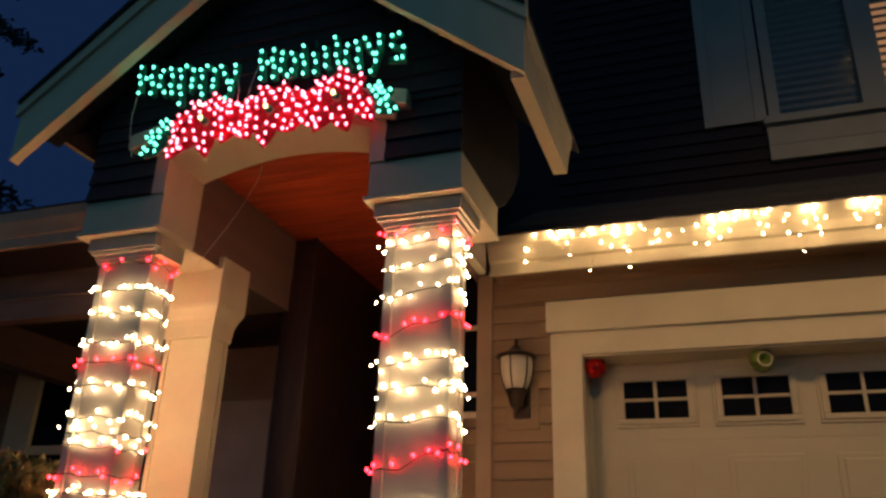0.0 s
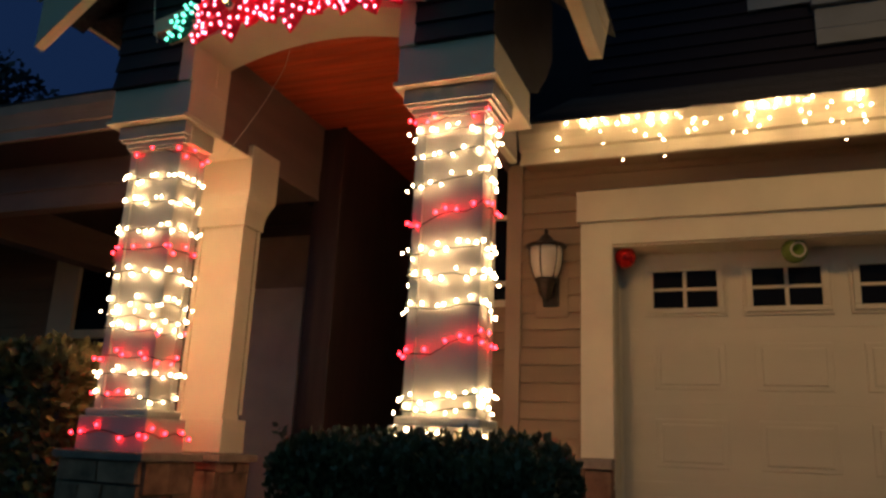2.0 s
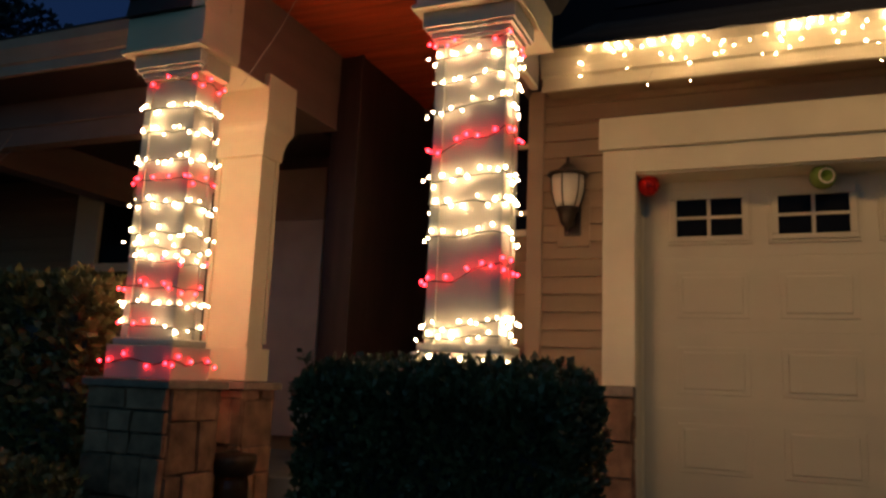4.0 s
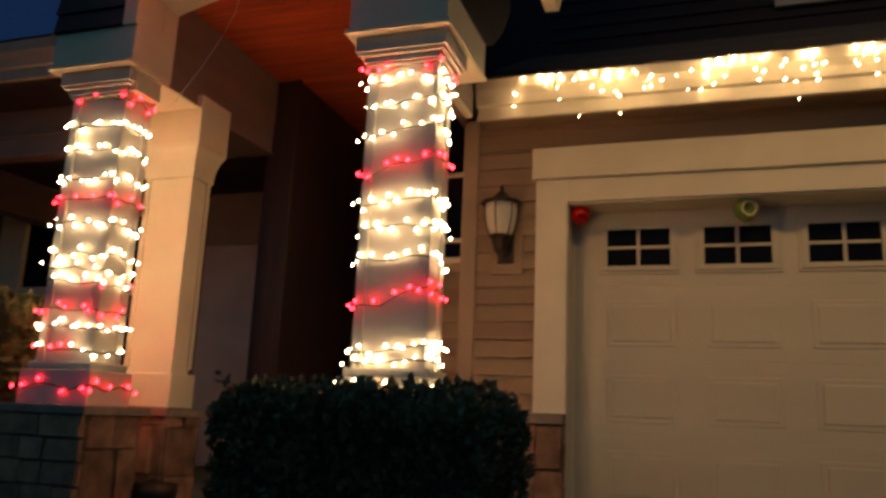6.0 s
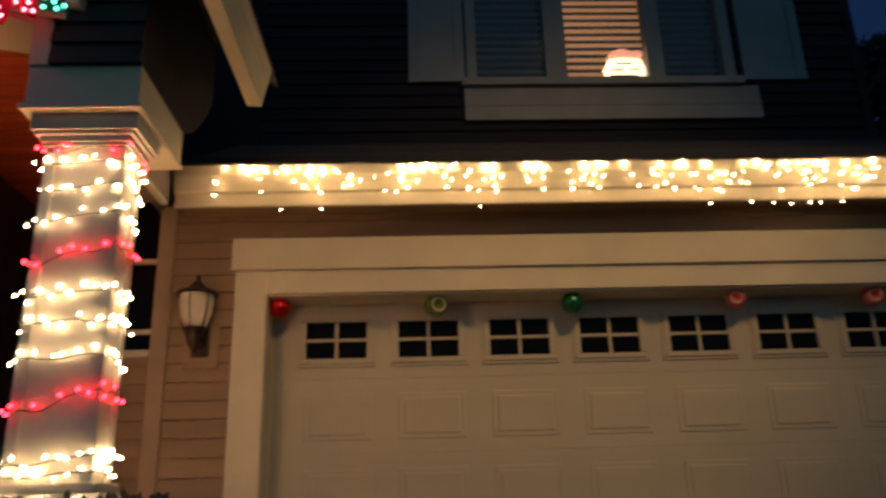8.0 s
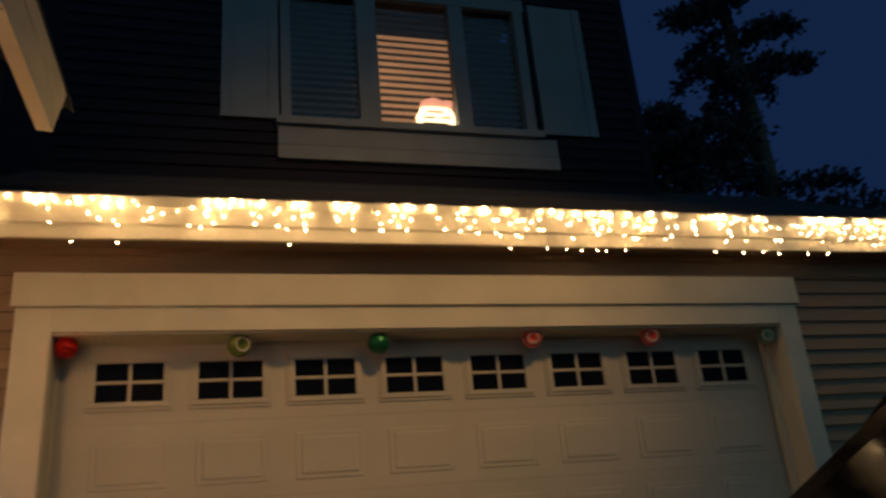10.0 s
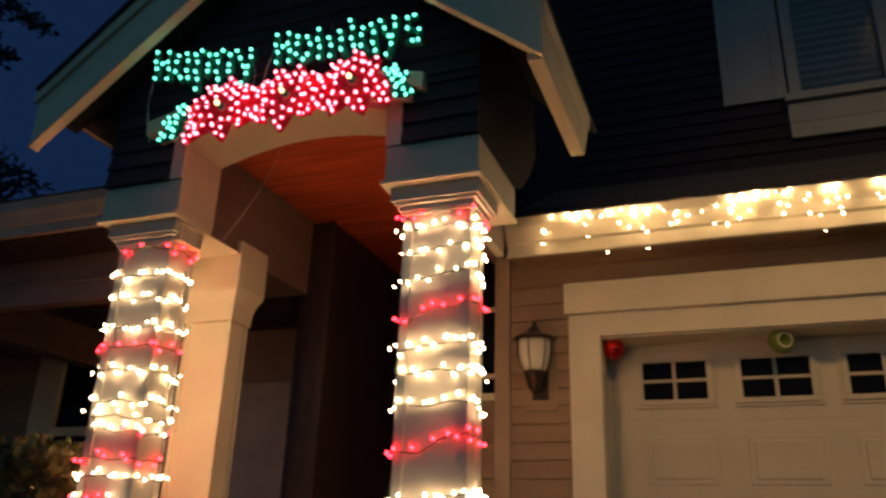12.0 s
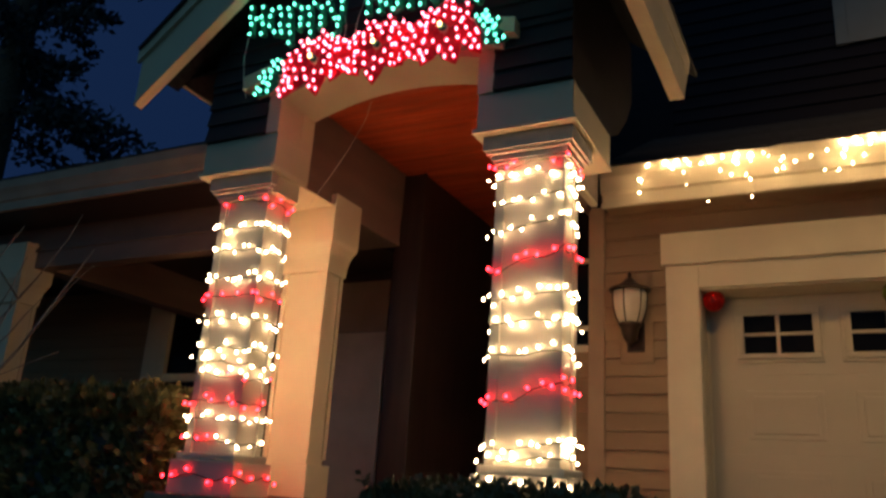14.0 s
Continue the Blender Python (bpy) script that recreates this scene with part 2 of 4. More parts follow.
bm = bmesh.new()
ys = [60, 8, 3.3, 1, -1, -2.1, -3.5, -60, -400]
rows_ = [[bm.verts.new((x, y, slope(y) - 0.03)) for x in (-400, -60, -8, -4, -0.5, 6, 60, 400)] for y in [400] + ys]
for a, b in zip(rows_, rows_[1:]):
    for k in range(len(a) - 1):
        bm.faces.new((a[k], a[k + 1], b[k + 1], b[k]))
ground = tagged(part("ground", bm, SOIL, kind="structure"), "dark bark mulch and soil round the house", "ground")
driveway = tagged(part("driveway", prism([(3.46, GROUND + 0.005), (3.3, GROUND), (-2.1, slope(-2.1)), (-2.1, slope(-2.1) - 0.1), (3.46, GROUND - 0.1)], "x", -0.3, 5.6), CONCRETE, kind="structure"), "broom-finished concrete driveway sloping up to the garage", "driveway")
road = tagged(part("road", B(-60, 60, -9.5, -2.4, slope(-3) - 0.12, slope(-3) - 0.02, 0), ASPHALT, kind="structure"), "dark asphalt street before the house", "road")
part("porch_floor", B(-6.4, -0.95, 2.6, 5.2, -0.1, 0.10, 0.01), CONCRETE, kind="structure")


# ---------------------------------------------------------------- siding
def siding(parent, x0, x1, y, z0, z1, mat, lap=0.112, cut=None):
    """Lap boards on a front wall whose face is at y; cut(z) may give other ends for a board."""
    z = z0
    while z < z1 - 0.01:
        top = min(z + lap + 0.02, z1 + 0.02)
        a, b = cut(z + lap * 0.5) if cut else (x0, x1)
        if b - a > 0.03:
            part("siding_board", prism([(y - 0.027, z), (y - 0.004, top), (y + 0.006, top), (y + 0.006, z)], "x", a, b), mat, parent)
        z += lap


# garage front: wall with an opening
GY, TY, DY = 3.22, 3.19, 3.46
OX0, OX1, OTOP = -0.222, 4.79, 2.066
garage_wall = tagged(thing("wall_garage", kind="structure"), "taupe lap-sided garage front with cream trim", "wall")
part("wall_core", B(-0.80, OX0, GY + 0.006, DY + 0.2, GROUND, 2.95, 0), SIDING, garage_wall)
part("wall_core", B(OX1, 6.2, GY + 0.006, DY + 0.2, GROUND, 2.95, 0), SIDING, garage_wall)
part("wall_core", B(OX0, OX1, GY + 0.006, DY - 0.02, OTOP, 2.95, 0), SIDING, garage_wall)
part("side_core", B(-0.80, -0.7, DY + 0.2, 4.7, GROUND, 2.95, 0), SIDING, garage_wall)
part("corner_board", B(-0.920, -0.815, TY - 0.005, GY + 0.12, 0.2, 2.66, 0.004), BOARD, garage_wall)
part("side_casing", B(-0.424, OX0, TY, GY + 0.02, 0.74, 2.215), TRIM, garage_wall)
part("side_casing", B(OX1, 4.955, TY, GY + 0.02, 0.74, 2.215), TRIM, garage_wall)
part("lower_header", B(OX0, OX1, TY + 0.002, GY + 0.02, OTOP, 2.218), TRIM, garage_wall)
part("upper_header", B(-0.448, 4.985, TY - 0.022, GY + 0.02, 2.219, 2.43, 0.006), TRIM, garage_wall)
part("reveal", B(OX0 - 0.012, OX0 + 0.004, TY + 0.03, DY + 0.05, GROUND, OTOP, 0.002), TRIM, garage_wall)
part("stop_moulding", B(OX0 + 0.004, OX0 + 0.018, DY - 0.03, DY - 0.004, GROUND, OTOP - 0.004, 0.004), TRIM, garage_wall)
part("reveal", B(OX1 - 0.004, OX1 + 0.012, TY + 0.03, DY + 0.05, GROUND, OTOP, 0.002), TRIM, garage_wall)
part("stop_moulding", B(OX1 - 0.045, OX1 - 0.004, DY - 0.07, DY - 0.02, GROUND, OTOP - 0.004, 0.006), TRIM, garage_wall)
part("head_reveal", B(OX0, OX1, TY + 0.03, DY + 0.05, OTOP - 0.012, OTOP + 0.004, 0.002), TRIM, garage_wall)

# garage eave
eave = tagged(thing("eave_garage", kind="structure"), "cream gutter and fascia board under the garage roof", "eave")
part("fascia", B(-0.772, 6.4, 2.975, 3.01, 2.575, 2.80, 0.003), TRIM, eave)
part("gutter", prism([(2.975, 2.655), (2.958, 2.668), (2.945, 2.72), (2.925, 2.765), (2.92, 2.828), (2.932, 2.828), (2.94, 2.77), (2.975, 2.76)], "x", -0.779, 6.41), TRIM, eave)
part("drip_strip", B(-0.775, 6.4, 2.962, 2.976, 2.568, 2.60, 0.003), TRIM, eave)
part("soffit", B(-0.77, 6.4, 3.01, GY + 0.02, 2.60, 2.62, 0), SIDING, eave)
garage_roof = tagged(thing("roof_garage", kind="structure"), "dark asphalt shingle roof over the garage", "roof")
RS = 0.56


def course(parent, x0, x1, y, z, rise, run=0.13):
    part("shingle_course", prism([(y, z), (y, z + 0.012), (y + run + 0.02, z + rise * (run + 0.02) + 0.008), (y + run + 0.02, z + rise * (run + 0.02))], "x", x0, x1), ROOF, parent)


y = 2.915
while y < 4.75:
    course(garage_roof, -0.775 + 0.0, 6.5, y, 2.83 + RS * (y - 2.915), RS)
    y += 0.13

# ---------------------------------------------------------------- upper storey
UY = 4.62
upper = tagged(thing("wall_upper", kind="structure"), "dark lap-sided upper storey wall in shadow", "wall")
part("wall_core", B(-4.0, 4.86, UY + 0.01, UY + 0.25, 2.6, 4.38, 0), SHADED_SIDING, upper)
part("wall_core", B(-4.0, 1.30, UY + 0.01, UY + 0.25, 4.38, 7.0, 0), SHADED_SIDING, upper)
part("wall_core", B(3.60, 4.86, UY + 0.01, UY + 0.25, 4.38, 7.0, 0), SHADED_SIDING, upper)
part("wall_core", B(1.30, 3.60, UY + 0.01, UY + 0.25, 5.9, 7.0, 0), SHADED_SIDING, upper)
part("wall_return", B(4.76, 4.86, UY + 0.25, 9.0, 2.6, 7.0, 0), SHADED_SIDING, upper)
siding(upper, -0.6, 4.86, UY, 3.3, 4.36, SHADED_SIDING, 0.12)
siding(upper, -0.6, 1.28, UY, 4.38, 6.2, SHADED_SIDING, 0.12)
siding(upper, 3.62, 4.86, UY, 4.38, 6.2, SHADED_SIDING, 0.12)
part("corner_board", B(4.79, 4.88, UY - 0.03, UY + 0.1, 3.3, 6.9), SHADED_SIDING, upper)

window = tagged(thing("window_upper", (2.45, UY, 4.4), kind="structure"), "triple window with blinds, the middle pane lit from inside", "window")
part("casing_top", B(1.2, 3.7, UY - 0.05, UY + 0.02, 5.80, 5.95), SHADED_TRIM, window)
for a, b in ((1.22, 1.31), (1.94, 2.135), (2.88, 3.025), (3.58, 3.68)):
    part("mullion", B(a, b, UY - 0.045, UY + 0.08, 4.385, 5.80), SHADED_TRIM, window)
part("window_sill", B(1.17, 3.73, UY - 0.10, UY + 0.05, 4.315, 4.39, 0.006), SHADED_TRIM, window)
part("apron", B(1.19, 3.86, UY - 0.055, UY - 0.002, 4.125, 4.312, 0.004), SHADED_TRIM, window)
part("apron", B(1.19, 3.86, UY - 0.06, UY - 0.002, 3.985, 4.121, 0.004), SHADED_TRIM, window)
for n, (a, b) in enumerate(((1.31, 1.94), (2.135, 2.88), (3.025, 3.58))):
    p = part("pane", B(a, b, UY + 0.03, UY + 0.036, 4.39, 5.80, 0), glass(f"window_glass_{'abc'[n]}"), window)
    p.visible_shadow = False
    for k in range(18):
        z = 4.43 + k * 0.078
        part("blind_slat", prism([(UY + 0.125, z - 0.026), (UY + 0.165, z + 0.030), (UY + 0.168, z + 0.027), (UY + 0.128, z - 0.029)], "x", a - 0.07, b + 0.07), BLIND, window)
for n, (a, b) in enumerate(((0.697, 1.20), (3.75, 4.33))):
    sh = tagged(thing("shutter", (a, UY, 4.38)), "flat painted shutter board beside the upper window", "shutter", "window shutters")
    part("stile", B(a, a + 0.09, UY - 0.055, UY - 0.012, 4.375, 5.9), SHADED_TRIM, sh)
    part("stile", B(b - 0.09, b, UY - 0.055, UY - 0.012, 4.375, 5.9), SHADED_TRIM, sh)
    part("board", B(a + 0.09, b - 0.09, UY - 0.045, UY - 0.012, 4.38, 5.9), SHADED_TRIM, sh)
room = tagged(thing("room_upper", kind="structure"), "room behind the upper window", "room")
# one self-glowing wall and near-black walls stand in for lit and dark rooms
part("room_wall", B(2.02, 3.16, UY + 0.75, UY + 0.8, 4.2, 6.0, 0), GLOW_ROOM, room)
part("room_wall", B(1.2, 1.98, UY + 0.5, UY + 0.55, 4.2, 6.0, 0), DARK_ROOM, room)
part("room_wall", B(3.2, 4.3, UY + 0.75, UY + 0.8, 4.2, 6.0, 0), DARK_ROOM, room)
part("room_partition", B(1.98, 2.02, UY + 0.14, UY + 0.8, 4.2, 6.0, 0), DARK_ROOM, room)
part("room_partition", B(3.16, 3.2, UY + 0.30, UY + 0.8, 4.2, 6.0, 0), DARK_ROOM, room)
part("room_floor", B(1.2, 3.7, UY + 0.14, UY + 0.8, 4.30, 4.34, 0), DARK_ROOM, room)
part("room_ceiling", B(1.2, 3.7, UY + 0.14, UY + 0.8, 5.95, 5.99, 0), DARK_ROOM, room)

# lit window figure: a plain rounded shape with a soft cap, dark bars across it
figure = thing("window_figure", (2.68, UY + 0.06, 4.40), "small glowing white figure with a pink cap on the ledge", "ornament")
FX, FY2 = 2.70, UY + 0.082


def flat_lathe(profile, dx=0.0):
    bm = lathe(profile, (FX + dx, FY2, 4.395), 20)
    bmesh.ops.scale(bm, vec=(1, 0.17, 1), verts=bm.verts[:], space=Matrix.Translation((-FX, -FY2, 0)))
    return bm


part("body", flat_lathe([(0.02, 0.0), (0.185, 0.004), (0.20, 0.08), (0.205, 0.16), (0.175, 0.22), (0.155, 0.27), (0.02, 0.285)]), GLOW_FIGURE, figure, smooth=True)
part("cap", flat_lathe([(0.02, 0.2855), (0.150, 0.287), (0.135, 0.32), (0.09, 0.36), (0.03, 0.385)], -0.015), GLOW_CAP, figure, "pink glowing cap", smooth=True)
part("bobble", flat_lathe([(0.01, 0.28), (0.05, 0.30), (0.055, 0.335), (0.02, 0.37)], 0.125), GLOW_CAP, figure, smooth=True)
for a, b, z in ((-0.15, 0.10, 0.072), (-0.10, 0.06, 0.20), (-0.14, -0.02, 0.135), (0.03, 0.13, 0.140)):
    part("bar", B(FX + a, FX + b, FY2 - 0.047, FY2 - 0.036, 4.395 + z, 4.395 + z + 0.014, 0.003), BLIND, figure, "dark printed bar")

# ---------------------------------------------------------------- portico
PX, PY = -1.615, 1.46          # middle line and front face
BL0, BL1, BR0, BR1 = -2.745, -2.215, -0.975, -0.487
SPRING, PEAK, BACK = 2.862, 2.966, 1.78
portico = tagged(thing("portico", kind="structure"), "gabled entry portico with an arched cream opening", "portico")
# beam blocks over the columns and side beams to the house
for a, b in ((BL0, BL1), (BR0, BR1)):
    part("beam_block", B(a, b, PY, BACK, 2.452, 2.65, 0.004), TRIM, portico)
    part("beam_moulding", B(a - 0.018, b + (0.018 if b > -1 else -0.004), PY - 0.02, BACK, 2.437, 2.461, 0.007), TRIM, portico)
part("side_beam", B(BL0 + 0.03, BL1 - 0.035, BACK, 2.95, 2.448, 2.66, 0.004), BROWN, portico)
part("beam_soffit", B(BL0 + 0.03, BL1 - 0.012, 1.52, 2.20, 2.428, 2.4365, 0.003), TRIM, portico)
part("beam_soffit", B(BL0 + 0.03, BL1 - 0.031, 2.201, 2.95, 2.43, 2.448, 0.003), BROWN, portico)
part("side_beam", B(BR0 + 0.03, BR1 - 0.002, BACK, 2.12, 2.455, 2.65, 0.004), TRIM, portico)
part("side_beam_moulding", B(BR0, BR1 + 0.012, BACK, 2.12, 2.44, 2.458, 0.005), TRIM, portico)
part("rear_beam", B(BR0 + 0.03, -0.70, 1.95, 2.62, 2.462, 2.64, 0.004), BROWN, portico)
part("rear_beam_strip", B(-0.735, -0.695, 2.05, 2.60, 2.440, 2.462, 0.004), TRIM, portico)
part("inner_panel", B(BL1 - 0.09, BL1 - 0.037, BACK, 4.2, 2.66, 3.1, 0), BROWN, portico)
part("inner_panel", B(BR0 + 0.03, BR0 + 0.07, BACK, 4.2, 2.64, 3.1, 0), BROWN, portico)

# arched wall: everything above the opening up to the roof
RK = 0.80                        # roof pitch
RXL, RXR, RZ = -3.12, -0.112, 2.875
apex = RZ + RK * (RXR - RXL) / 2
N = 20
arch = [(BL1 + (BR0 - BL1) * k / N, SPRING + (PEAK - SPRING) * (1 - (2 * k / N - 1) ** 2)) for k in range(N + 1)]
outline = [(BL1, 2.65)] + arch + [(BR0, 2.65), (BR1 - 0.004, 2.65), (BR1 - 0.004, RZ + RK * (RXR - BR1) + 0.02), (PX, apex + 0.05), (BL0 + 0.004, RZ + RK * (BL0 - RXL) + 0.02), (BL0 + 0.004, 2.65)]
part("gable_core", prism(outline, "y", PY + 0.012, BACK), TRIM, portico)


def gable_cut(side):
    def cut(z):
        half = max(0.0, (apex + 0.05 - z) / RK)
        a, b = max(BL0, PX - half), min(BR1, PX + half)
        if z < 3.02:
            return (a, BL1 - 0.085) if side == "l" else (BR0 + 0.085, b)
        return (a, b) if side == "l" else (0, 0)
    return cut


siding(portico, 0, 0, PY, 2.655, 3.02, GABLE, 0.105, gable_cut("l"))
siding(portico, 0, 0, PY, 2.655, 3.02, GABLE, 0.105, gable_cut("r"))
siding(portico, 0, 0, PY, 3.02, apex, GABLE, 0.105, gable_cut("l"))
part("arch_casing", B(BL1 - 0.085, BL1 + 0.002, PY - 0.012, PY + 0.03, 2.652, SPRING + 0.06), TRIM, portico)
part("arch_casing", B(BR0 - 0.002, BR0 + 0.085, PY - 0.012, PY + 0.03, 2.652, SPRING + 0.06), TRIM, portico)
# arch band with its crown moulding
band = [(BL1 - 0.085 + (BR0 - BL1 + 0.17) * k / N, SPRING + (PEAK - SPRING) * (1 - (2 * k / N - 1) ** 2)) for k in range(N + 1)]
part("arch_band", prism([(x, z - 0.004) for x, z in arch] + [(x, z + 0.06) for x, z in band[::-1]], "y", PY - 0.014, PY + 0.03), TRIM, portico)
wide = [(BL1 - 0.235 + (BR0 - BL1 + 0.45) * k / N, SPRING + 0.055 + (PEAK - SPRING) * (1 - (2 * k / N - 1) ** 2)) for k in range(N + 1)]
mid = [(BL1 - 0.15 + (BR0 - BL1 + 0.29) * k / N, SPRING + 0.005 + (PEAK - SPRING) * (1 - (2 * k / N - 1) ** 2)) for k in range(N + 1)]
part("crown_moulding", prism([(x, z) for x, z in wide] + [(x, z + 0.085) for x, z in wide[::-1]], "y", PY - 0.085, PY + 0.02), TRIM, portico)
part("crown_cove", prism([(x, z) for x, z in mid] + [(x, z + 0.055) for x, z in mid[::-1]], "y", PY - 0.045, PY + 0.02), TRIM, portico)
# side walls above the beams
# right side takes the darkened siding to stay black beside the eave lights
part("side_cladding", B(BR1 - 0.006, BR1, PY + 0.008, BACK + 0.01, 2.652, 3.50, 0), SHADED_SIDING, portico)
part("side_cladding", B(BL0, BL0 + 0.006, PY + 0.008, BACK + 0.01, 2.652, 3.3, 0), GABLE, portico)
part("side_wall", B(BR1 - 0.10, BR1 - 0.006, BACK, 2.12, 2.65, 3.50, 0), SHADED_SIDING, portico)
part("side_wall", prism([(2.12, 2.65), (2.30, 2.74), (2.50, 2.92), (2.65, 3.12), (2.65, 3.50), (2.12, 3.50)], "x", BR1 - 0.10, BR1 - 0.006), SHADED_SIDING, portico)
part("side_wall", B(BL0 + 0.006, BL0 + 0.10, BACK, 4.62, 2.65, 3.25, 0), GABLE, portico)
part("reveal_strip", B(BL1 - 0.004, BL1 + 0.005, 1.66, 1.675, 2.70, 2.86, 0.002), TRIM, portico)
# cedar ceiling
ceiling_bm = bmesh.new()
for k in range(26):
    box(ceiling_bm, BL1 - 0.03, BR0 + 0.03, BACK + k * 0.105, BACK + k * 0.105 + 0.099, 2.985, 3.0, 0.003)
tagged(part("ceiling_portico", ceiling_bm, CEDAR, kind="structure"), "reddish cedar board porch ceiling", "ceiling")

# portico roof
proof = tagged(thing("roof_portico", kind="structure"), "steep gable roof with wide painted rake boards", "roof")
FY = 1.20
for sgn, ex in ((-1, RXL), (1, RXR)):
    slopes = [(ex, RZ), (PX, apex), (PX, apex + 0.38), (ex, RZ + 0.375)]
    part("rake_board", prism(slopes, "y", FY, FY + 0.035), TRIM, proof)
    part("rake_cap", prism([(ex + sgn * 0.02, RZ + 0.26), (PX, apex + 0.27), (PX, apex + 0.385), (ex + sgn * 0.02, RZ + 0.375)], "y", FY - 0.022, FY), TRIM, proof)
    part("rake_edge", prism([(ex, RZ - 0.022), (PX, apex - 0.022), (PX, apex + 0.004), (ex, RZ + 0.004)], "y", FY - 0.005, FY + 0.06), TRIM, proof)
    if sgn > 0:
        part("eave_fascia", prism([(FY + 0.036, RZ - 0.02), (2.22, RZ - 0.02), (2.36, RZ + 0.20), (FY + 0.036, RZ + 0.20)], "x", ex - 0.03, ex), TRIM, proof)
        part("eave_crown", prism([(FY + 0.0365, RZ + 0.20), (2.36, RZ + 0.20), (2.44, RZ + 0.335), (FY + 0.0365, RZ + 0.335)], "x", ex - 0.02, ex + 0.005), TRIM, proof)
        part("eave_soffit", B(ex - 0.075, ex - 0.03, FY + 0.036, 2.22, RZ - 0.018, RZ + 0.02, 0.004), TRIM, proof)
    else:
        part("eave_fascia", B(ex, ex + 0.03, FY + 0.036, 4.62, RZ + 0.27, RZ + 0.335, 0), TRIM, proof)
    # soffits take the near-black roof colour as painted shade under the eaves
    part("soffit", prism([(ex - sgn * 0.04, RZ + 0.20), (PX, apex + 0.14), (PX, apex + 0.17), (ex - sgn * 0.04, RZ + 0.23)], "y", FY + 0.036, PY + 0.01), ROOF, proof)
    wallx = BL0 if sgn < 0 else BR1
    if sgn < 0:
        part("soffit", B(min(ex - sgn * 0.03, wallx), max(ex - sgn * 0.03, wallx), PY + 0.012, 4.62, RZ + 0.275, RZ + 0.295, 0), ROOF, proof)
    part("roof_deck", prism([(ex + sgn * 0.008, RZ + 0.338), (PX, apex + 0.385), (PX, apex + 0.44), (ex + sgn * 0.012, RZ + 0.356)], "y", FY - 0.04, 4.62 if sgn < 0 else 2.65), ROOF, proof)


# columns
def column(x, y, w, d, label, inner=False):
    c = thing("porch_column", (x, y, 0.66), label, "column", "porch columns")
    h, k = w / 2, d / 2

    def slab(name, grow, z0, z1, bevel):
        if z0 > 2 and inner:
            # the mouldings stop at the jamb on the side of the entry
            bm = B(x - h - grow, x + h + grow, y - k - grow, y - k - 0.002, z0, z1, bevel)
            part(name, box(bm, x - h - grow, x + h - 0.002, y - k - 0.002, y + k + grow, z0, z1, 0), COLUMN, c)
        else:
            part(name, B(x - h - grow, x + h + grow, y - k - grow, y + k + grow, z0, z1, bevel), COLUMN, c)

    part("shaft", B(x - h + 0.012, x + h - 0.012, y - k + 0.012, y + k - 0.012, 0.86, 2.426, 0.003), COLUMN, c)
    for sx in (-1, 1):
        for sy in (-1, 1):
            cx, cy = x + sx * h, y + sy * k
            part("corner_strip", prism([(cx, cy), (cx - sx * 0.045, cy), (cx - sx * 0.045, cy - sy * 0.012), (cx - sx * 0.012, cy - sy * 0.012), (cx - sx * 0.012, cy - sy * 0.045), (cx, cy - sy * 0.045)], "z", 0.88, 2.425), COLUMN, c)
    slab("base", 0.045, 0.675, 0.845, 0.005)
    slab("base_moulding", 0.028, 0.845, 0.885, 0.012)
    slab("necking", 0.014, 2.300, 2.318, 0.006)
    slab("neck_band", 0.022, 2.318, 2.345, 0.003)
    slab("capital_fillet", 0.042, 2.345, 2.362, 0.006)
    slab("abacus", 0.055, 2.362, 2.437, 0.004)
    return c


CW, CD = 0.345, 0.21
CRX, CLX, CY = -0.725, -2.475, 1.655
part("jamb_block", B(CLX + CW / 2 + 0.002, BL1 - 0.032, 1.552, 1.745, 2.325, 2.4275, 0.004), TRIM, portico)
column(CRX, CY, CW, CD, "painted porch column wrapped in lit string lights")
column(CLX, CY, CW, CD, "painted porch column wrapped in red and white lights", inner=True)


def back_column(x, y):
    c = thing("porch_column", (x, y, 0.66), "plain cream porch column with a stepped bracket capital", "column", "porch columns")
    h, k = 0.163, 0.092
    part("shaft", B(x - h + 0.012, x + h - 0.012, y - k + 0.012, y + k - 0.012, 0.70, 2.1, 0.003), TRIM, c)
    for sx in (-1, 1):
        for sy in (-1, 1):
            cx, cy = x + sx * h, y + sy * k
            part("corner_strip", prism([(cx, cy), (cx - sx * 0.03, cy), (cx - sx * 0.03, cy - sy * 0.012), (cx - sx * 0.012, cy - sy * 0.012), (cx - sx * 0.012, cy - sy * 0.03), (cx, cy - sy * 0.03)], "z", 0.90, 2.05), TRIM, c)
    part("base", B(x - h - 0.02, x + h + 0.02, y - k - 0.02, y + k + 0.02, 0.68, 0.87, 0.006), TRIM, c)
    bm = bmesh.new()
    rings = []
    for z, g in ((2.02, -0.002), (2.024, 0.010), (2.05, 0.011), (2.09, 0.014), (2.13, 0.021), (2.17, 0.035), (2.20, 0.050), (2.22, 0.054), (2.512, 0.054)):
        rings.append([bm.verts.new((x + sx * (h + g), y + sy * (k + g), z)) for sx, sy in ((-1, -1), (1, -1), (1, 1), (-1, 1))])
    for lower, upper_ring in zip(rings, rings[1:]):
        for q in range(4):
            bm.faces.new((lower[q], lower[(q + 1) % 4], upper_ring[(q + 1) % 4], upper_ring[q]))
    bm.faces.new(rings[0][::-1]), bm.faces.new(rings[-1])
    part("capital", bm, TRIM, c)
    return c


back_column(-2.43, 2.225)
back_column(-5.55, 2.36)


